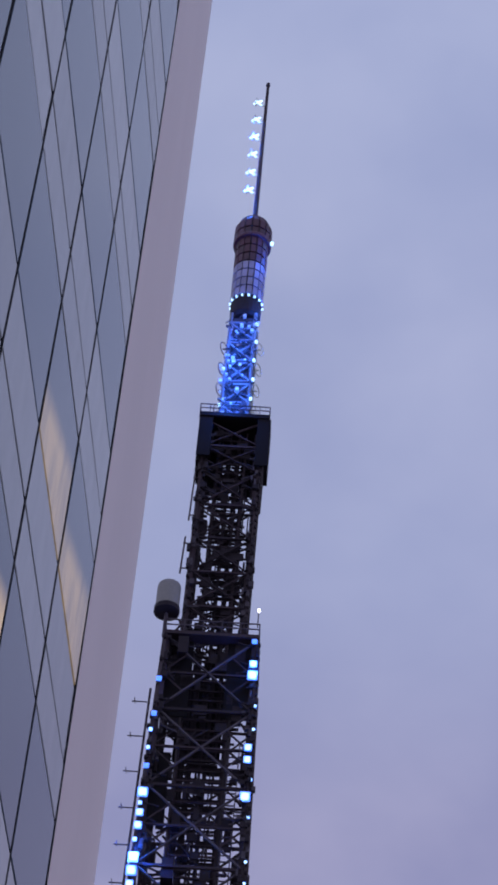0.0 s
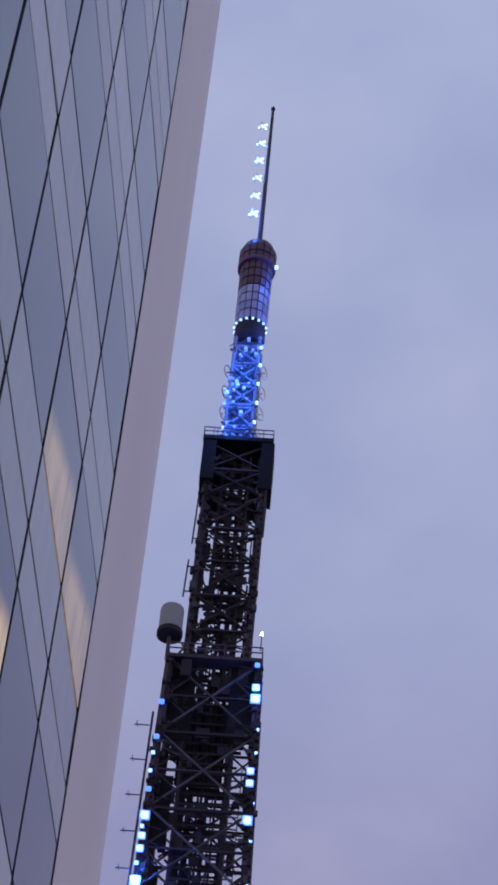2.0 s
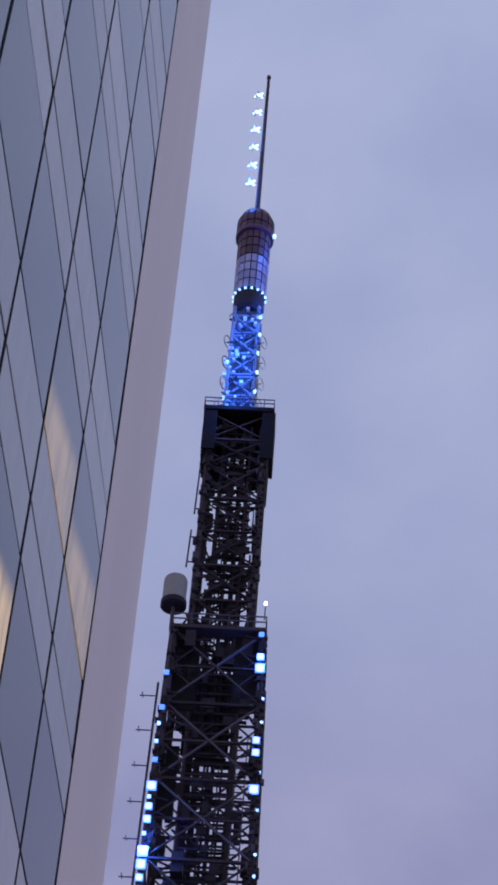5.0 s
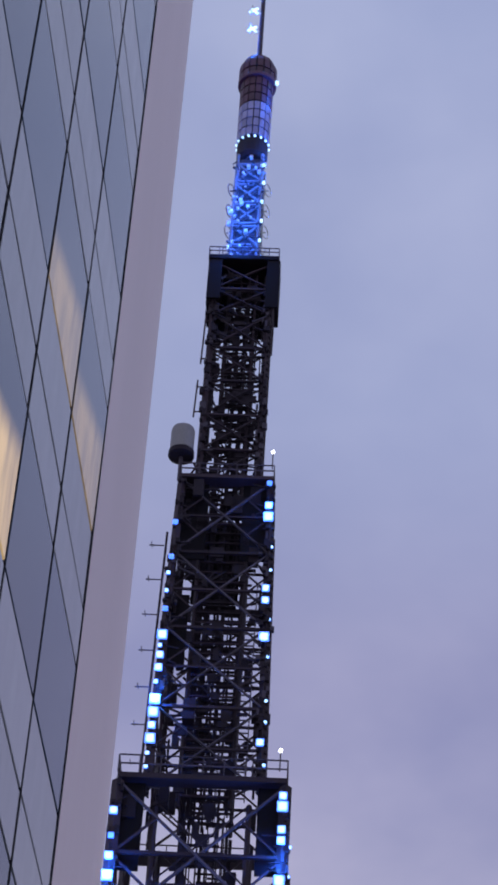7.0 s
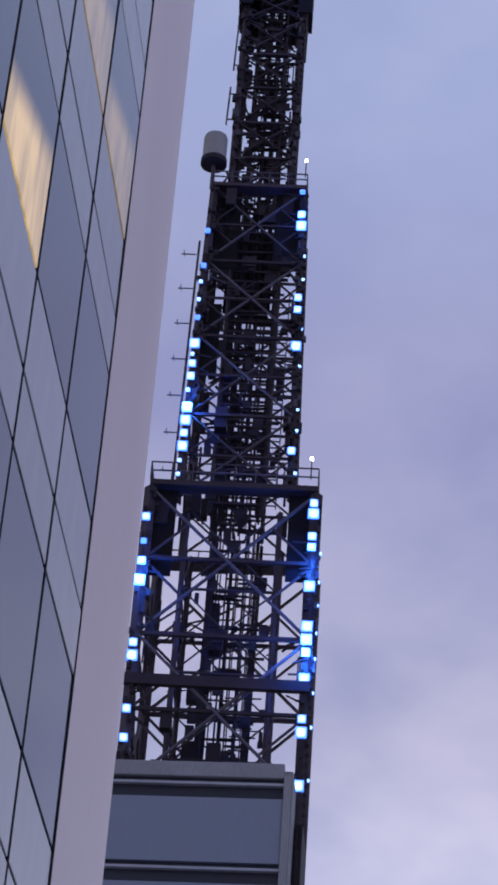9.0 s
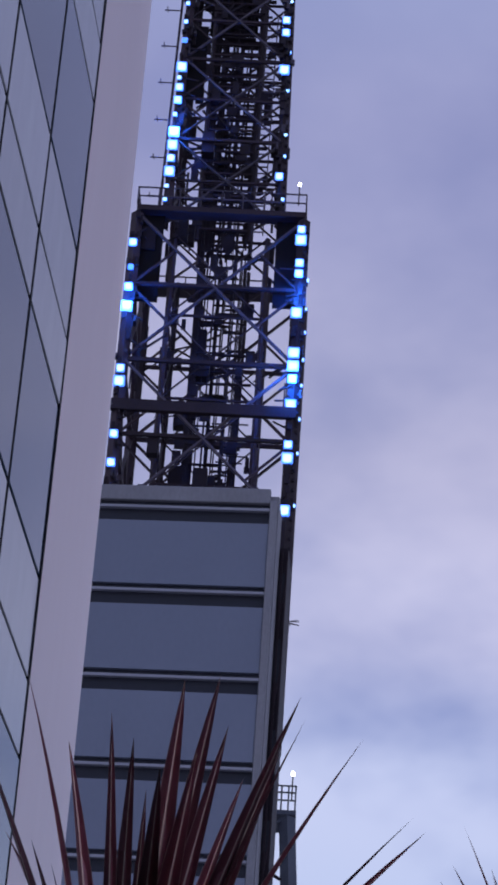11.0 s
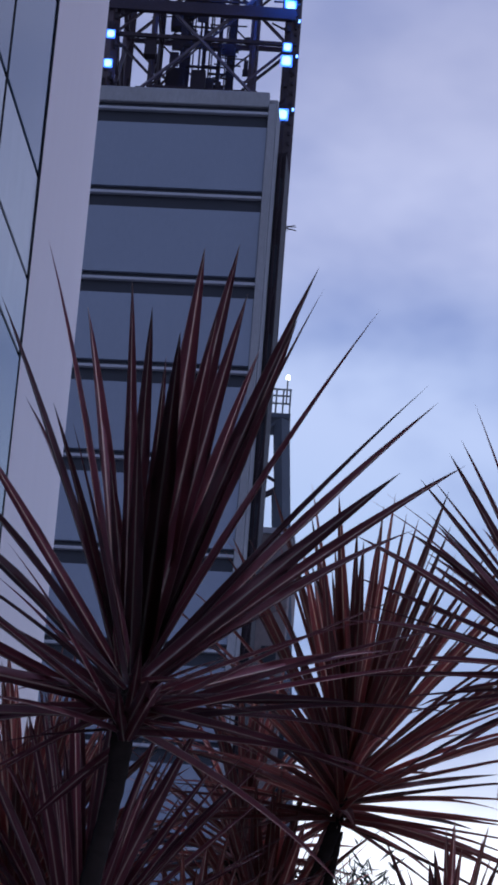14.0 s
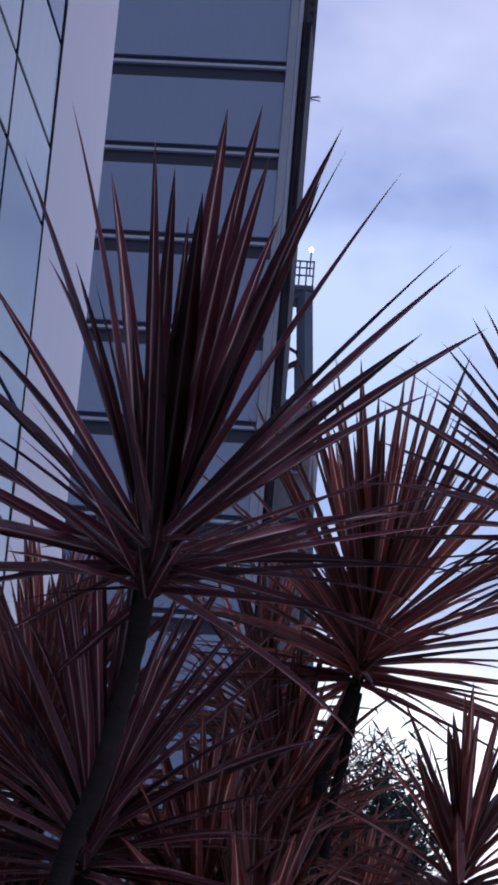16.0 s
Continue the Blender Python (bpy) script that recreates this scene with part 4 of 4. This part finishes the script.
def leaf(plant, base, tip, width, bow, mat, twist=0.0):
    base, tip, width = near(base), near(tip), width * NEAR
    d = tip - base
    x = d.normalized()
    up = Vector((0, 0, 1)) if abs(x.z) < 0.97 else Vector((0, -1, 0.2))
    y = up.cross(x).normalized()
    z = x.cross(y)
    m = Matrix((x, y, z)).transposed().to_4x4() @ Matrix.Rotation(twist, 4, "X")
    ob = new("leaf", leaf_mesh(bow, mat))
    ob.parent = plant
    ob.matrix_basis = Matrix.Translation(base - plant.location) @ m @ Matrix.Diagonal((d.length, width, d.length, 1))
    return ob


def stem(plant, points, r0, r1, name="trunk"):
    """A ringed, tapering stem through the points."""
    bm = bmesh.new()
    if plant.name.startswith("cordyline"):
        points, r0, r1 = [near(p) for p in points], r0 * NEAR, r1 * NEAR
    pts = [Vector(p) for p in points]
    fine = []
    for i in range(len(pts) - 1):
        p0, p1, p2, p3 = pts[max(0, i - 1)], pts[i], pts[i + 1], pts[min(len(pts) - 1, i + 2)]
        for k in range(8):
            t = k / 8
            fine.append(0.5 * ((2 * p1) + (p2 - p0) * t + (2 * p0 - 5 * p1 + 4 * p2 - p3) * t * t + (3 * p1 - p0 - 3 * p2 + p3) * t ** 3))
    fine.append(pts[-1])
    rings = []
    for i, p in enumerate(fine):
        d = (fine[min(i + 1, len(fine) - 1)] - fine[max(i - 1, 0)]).normalized()
        a = d.orthogonal().normalized()
        b2 = d.cross(a)
        r = (r0 + (r1 - r0) * i / (len(fine) - 1)) * (1.06 if i % 2 else 0.96)
        rings.append([bm.verts.new(p + r * (math.cos(q * math.pi / 5) * a + math.sin(q * math.pi / 5) * b2)) for q in range(10)])
    for a, b2 in zip(rings, rings[1:]):
        for q in range(10):
            bm.faces.new((a[q], a[(q + 1) % 10], b2[(q + 1) % 10], b2[q])).smooth = True
    bm.faces.new(rings[-1])
    return part(name, bm, BARK, plant)


def rosette(plant, centre, length, count, seed, mat, lean=(0, 0, 1), low=105, width=0.05):
    """A crown of stiff leaves round a growing point, denser and more upright in the middle."""
    rnd2 = random.Random(seed)
    c = Vector(centre)
    q = Vector((0, 0, 1)).rotation_difference(Vector(lean))
    for k in range(count):
        t = (k + 0.5) / count
        polar = radians(6 + (low - 6) * t ** 0.8 + rnd2.uniform(-6, 6))
        az = k * 2.39996 + rnd2.uniform(-0.25, 0.25)
        d = q @ Vector((math.sin(polar) * math.cos(az), math.sin(polar) * math.sin(az), math.cos(polar)))
        ln = length * rnd2.uniform(0.8, 1.08) * (0.82 + 0.18 * math.sin(math.pi * min(1, t + 0.25)))
        base = c + 0.018 * d + (q @ Vector((0, 0, 0.06 - 0.14 * t)))
        tip = base + d * ln - Vector((0, 0, 0.10 * ln * t * t))
        leaf(plant, base, tip, width * rnd2.uniform(0.7, 1.15), rnd2.choice((0.01, 0.03, 0.05, 0.08)) if t > 0.25 else 0.012, mat, rnd2.uniform(-0.7, 0.7))


def cordyline(place, label):
    return empty("cordyline", near(place), label, "plant", "cordylines in the bed")


# the largest plant, its leaves set one by one: sideways and upward reach of each tip
A = cordyline((-0.30, 4.0, 0), "tall burgundy cordyline with stiff pointed leaves on a leaning stem")
AC = Vector((-0.131, 4.0, 2.51))
stem(A, [(-0.36, 4.0, 0.0), (-0.30, 4.0, 1.2), (-0.235, 4.0, 1.90), (-0.185, 4.0, 2.09), (-0.157, 4.0, 2.24), (-0.136, 4.0, 2.38), (-0.132, 4.0, 2.50)], 0.019, 0.015)
stem(A, [(-0.142, 4.0, 2.34), (-0.137, 4.0, 2.42), (-0.131, 4.0, 2.49)], 0.0155, 0.022, "leaf_sheath")
TIPS = [(-0.21, 0.77), (-0.13, 0.65), (-0.06, 0.71), (-0.02, 0.66), (0.06, 0.78), (0.12, 0.79), (0.14, 0.70), (0.26, 0.76),
        (0.27, 0.72), (0.37, 0.69), (0.46, 0.56), (0.48, 0.53), (0.42, 0.40), (0.53, 0.42), (-0.28, 0.66), (-0.22, 0.48),
        (-0.32, 0.44), (-0.35, 0.36), (-0.40, 0.22), (0.23, 0.66), (0.09, 0.65), (0.34, 0.24), (0.45, 0.16), (0.42, 0.09),
        (0.40, 0.0), (-0.40, 0.14), (-0.42, 0.02), (-0.34, -0.12), (-0.38, 0.30), (0.45, 0.30), (0.03, 0.62), (0.17, 0.60)]
rndA = random.Random(5)
for k, (dx, dz) in enumerate(TIPS):
    reach = math.hypot(dx, dz)
    depth = math.sqrt(max(0.0, 0.80 ** 2 - reach ** 2)) * (0.55 if k % 2 else -0.15)
    base = AC + Vector((0.012 * (1 if dx > 0 else -1), 0.01 * (k % 3 - 1), -0.03 + 0.08 * dz))
    wide = (0.024 if k in (2, 9, 14, 16) else 0.040 if dz > 0.58 else 0.031) * rndA.uniform(0.8, 1.2)
    tip = EYE + (AC + Vector((1.03 * dx, 0, 1.03 * dz)) - EYE) * ((4.0 + depth) / 4.0)
    leaf(A, base, tip, wide, 0.015 if dz > 0.5 else 0.035, LEAF, rndA.uniform(-0.4, 0.4) + (0.75 * (1 if k % 3 else -1) if abs(dx) > 0.22 and k != 9 else 0.0))
for k in range(26):
    # short old leaves clasping the top of the stem
    a = k * 2.4
    p = radians(rndA.uniform(28, 125))
    d = Vector((math.sin(p) * math.cos(a), math.sin(p) * math.sin(a), math.cos(p)))
    base = AC + Vector((0, 0, -0.12 + 0.13 * rndA.random()))
    leaf(A, base, base + d * rndA.uniform(0.10, 0.30), rndA.uniform(0.014, 0.023), 0.03, LEAF, rndA.uniform(-0.5, 0.5))
for k in range(7):
    # the tight middle of the crown
    d = Vector((rndA.uniform(-0.36, 0.46), rndA.uniform(-0.5, 0.5), 1.0)).normalized()
    base = AC + Vector((0, 0, rndA.uniform(-0.03, 0.03))) + 0.012 * d
    leaf(A, base, base + d * rndA.uniform(0.40, 0.66), rndA.uniform(0.024, 0.036), 0.012, LEAF, rndA.uniform(-0.6, 0.6))
for k in range(30):
    a = k * 2.39996 + rndA.uniform(-0.2, 0.2)
    p = radians(rndA.uniform(50, 104))
    d = Vector((math.sin(p) * math.cos(a), math.sin(p) * math.sin(a), math.cos(p)))
    if abs(d.y) > 0.85 and d.y < 0:
        d.y *= 0.6
    ln = rndA.uniform(0.42, 0.66)
    base = AC + Vector((0, 0, -0.03 - 0.05 * rndA.random())) + 0.02 * d
    leaf(A, base, base + d * ln - Vector((0, 0, 0.05)), rndA.uniform(0.020, 0.032), rndA.choice((0.02, 0.05)), LEAF, rndA.uniform(-0.8, 0.8))

B = cordyline((0.25, 5.4, 0), "burgundy cordyline with a narrow upright tuft on twin stems")
stem(B, [(0.22, 5.4, 0), (0.235, 5.4, 1.5), (0.240, 5.4, 2.09), (0.254, 5.4, 2.33), (0.292, 5.4, 2.47), (0.318, 5.4, 2.56), (0.328, 5.4, 2.65)], 0.018, 0.014)
stem(B, [(0.30, 5.45, 0), (0.28, 5.45, 1.5), (0.274, 5.45, 2.17), (0.302, 5.45, 2.38), (0.322, 5.42, 2.53)], 0.014, 0.011, "side_stem")
rosette(B, (0.328, 5.4, 2.63), 0.62, 122, 21, LEAF_RED, (0.16, 0, 1), 102, 0.026)
C = cordyline((-0.22, 4.5, 0), "low burgundy cordyline crowded with broad dark leaves")
stem(C, [(-0.22, 4.5, 0), (-0.215, 4.5, 1.2), (-0.204, 4.5, 2.07)], 0.036, 0.024)
rosette(C, (-0.204, 4.5, 2.074), 0.54, 100, 22, LEAF, (0.12, 0.1, 1), 104, 0.027)
D = cordyline((0.11, 6.0, 0), "slender burgundy cordyline standing behind the others")
stem(D, [(0.10, 6, 0), (0.11, 6, 1.5), (0.116, 6, 2.58)], 0.036, 0.022)
rosette(D, (0.116, 6.0, 2.586), 0.40, 76, 23, LEAF_RED, (0.05, 0, 1), 108, 0.026)
E5 = cordyline((0.53, 5.0, 0), "low reddish cordyline against the bright sky")
stem(E5, [(0.53, 5, 0), (0.527, 5, 2.085)], 0.036, 0.024)
rosette(E5, (0.530, 5.0, 2.10), 0.34, 60, 24, LEAF_RED, (0.1, 0, 1), 100, 0.028)
F = cordyline((0.72, 5.0, 0), "burgundy cordyline reaching in with long thin leaves")
stem(F, [(0.75, 5, 0), (0.73, 5, 1.8), (0.735, 5, 2.85)], 0.036, 0.022)
rosette(F, (0.735, 5.0, 2.86), 0.50, 96, 25, LEAF, (-0.1, 0, 1), 110, 0.021)
H = cordyline((-0.38, 5.2, 0), "reddish-brown cordyline beside the glass building")
stem(H, [(-0.38, 5.2, 0), (-0.375, 5.2, 2.29)], 0.036, 0.024)
rosette(H, (-0.373, 5.2, 2.304), 0.46, 80, 26, LEAF_RED, (0.05, 0, 1), 100, 0.032)
for (x, y, z), ln, seed in (((-0.34, 4.8, 2.20), 0.44, 44), ((0.17, 5.5, 2.24), 0.36, 41), ((0.0, 4.7, 1.93), 0.40, 27), ((0.12, 5.6, 1.98), 0.36, 29), ((-0.40, 4.9, 1.80), 0.40, 30), ((0.10, 4.6, 1.80), 0.34, 31), ((-0.10, 5.4, 1.86), 0.42, 32), ((0.225, 5.7, 2.10), 0.36, 34), ((0.37, 5.9, 1.93), 0.36, 35)):
    p = cordyline((x, y, 0), "low bushy reddish cordyline in the bed")
    stem(p, [(x, y, 0), (x, y, z)], 0.034, 0.024)
    rosette(p, (x, y, z), ln, 96, seed, LEAF_RED, (0, 0, 1), 105, 0.030)

# planting bed that holds them
b = bmesh.new()
add_box(b, (-0.9, 2.0, 0), (1.2, 4.6, 0.28), 0.04)
tagged(part("planting_bed", b, SOIL), "dark soil bed under the cordylines", "soil", kind="structure")

# a small-leaved tree farther off
tree = empty("tree", (0.95, 15.0, 0), "dark small-leaved tree against the bright horizon sky", "tree")
rt = random.Random(40)
stem(tree, [(0.95, 15, 0), (0.93, 15, 1.6), (0.98, 15, 2.6), (1.05, 15, 3.3)], 0.09, 0.03)
tips = []
for k in range(36):
    a = rt.uniform(0, 2 * math.pi)
    root = Vector((0.96, 15.0, rt.uniform(2.0, 2.9)))
    reach = rt.uniform(0.3, 1.0)
    tip = Vector((1.02 + 0.44 * math.cos(a) * reach, 15 + 0.4 * math.sin(a), rt.uniform(3.05, 3.90 - 0.3 * reach)))
    stem(tree, [root, root.lerp(tip, 0.5) + Vector((0.02, 0, -0.05)), tip], 0.020, 0.006, "limb")
    tips.append((root, tip))
bm = bmesh.new()
for k in range(9000):
    root, tip = rt.choice(tips)
    p = root.lerp(tip, rt.uniform(0.25, 1.08)) + Vector((rt.gauss(0, 0.07), rt.gauss(0, 0.08), rt.gauss(0, 0.07)))
    d = Vector((rt.uniform(-1, 1), rt.uniform(-1, 1), rt.uniform(-0.3, 1))).normalized()
    s = d.orthogonal().normalized() * rt.uniform(0.006, 0.011)
    ln = rt.uniform(0.09, 0.17)
    v = [bm.verts.new(p), bm.verts.new(p + d * ln * 0.5 + s), bm.verts.new(p + d * ln), bm.verts.new(p + d * ln * 0.5 - s)]
    bm.faces.new(v)
tagged(part("crown", bm, TREE_LEAF, tree), kind="stuff")
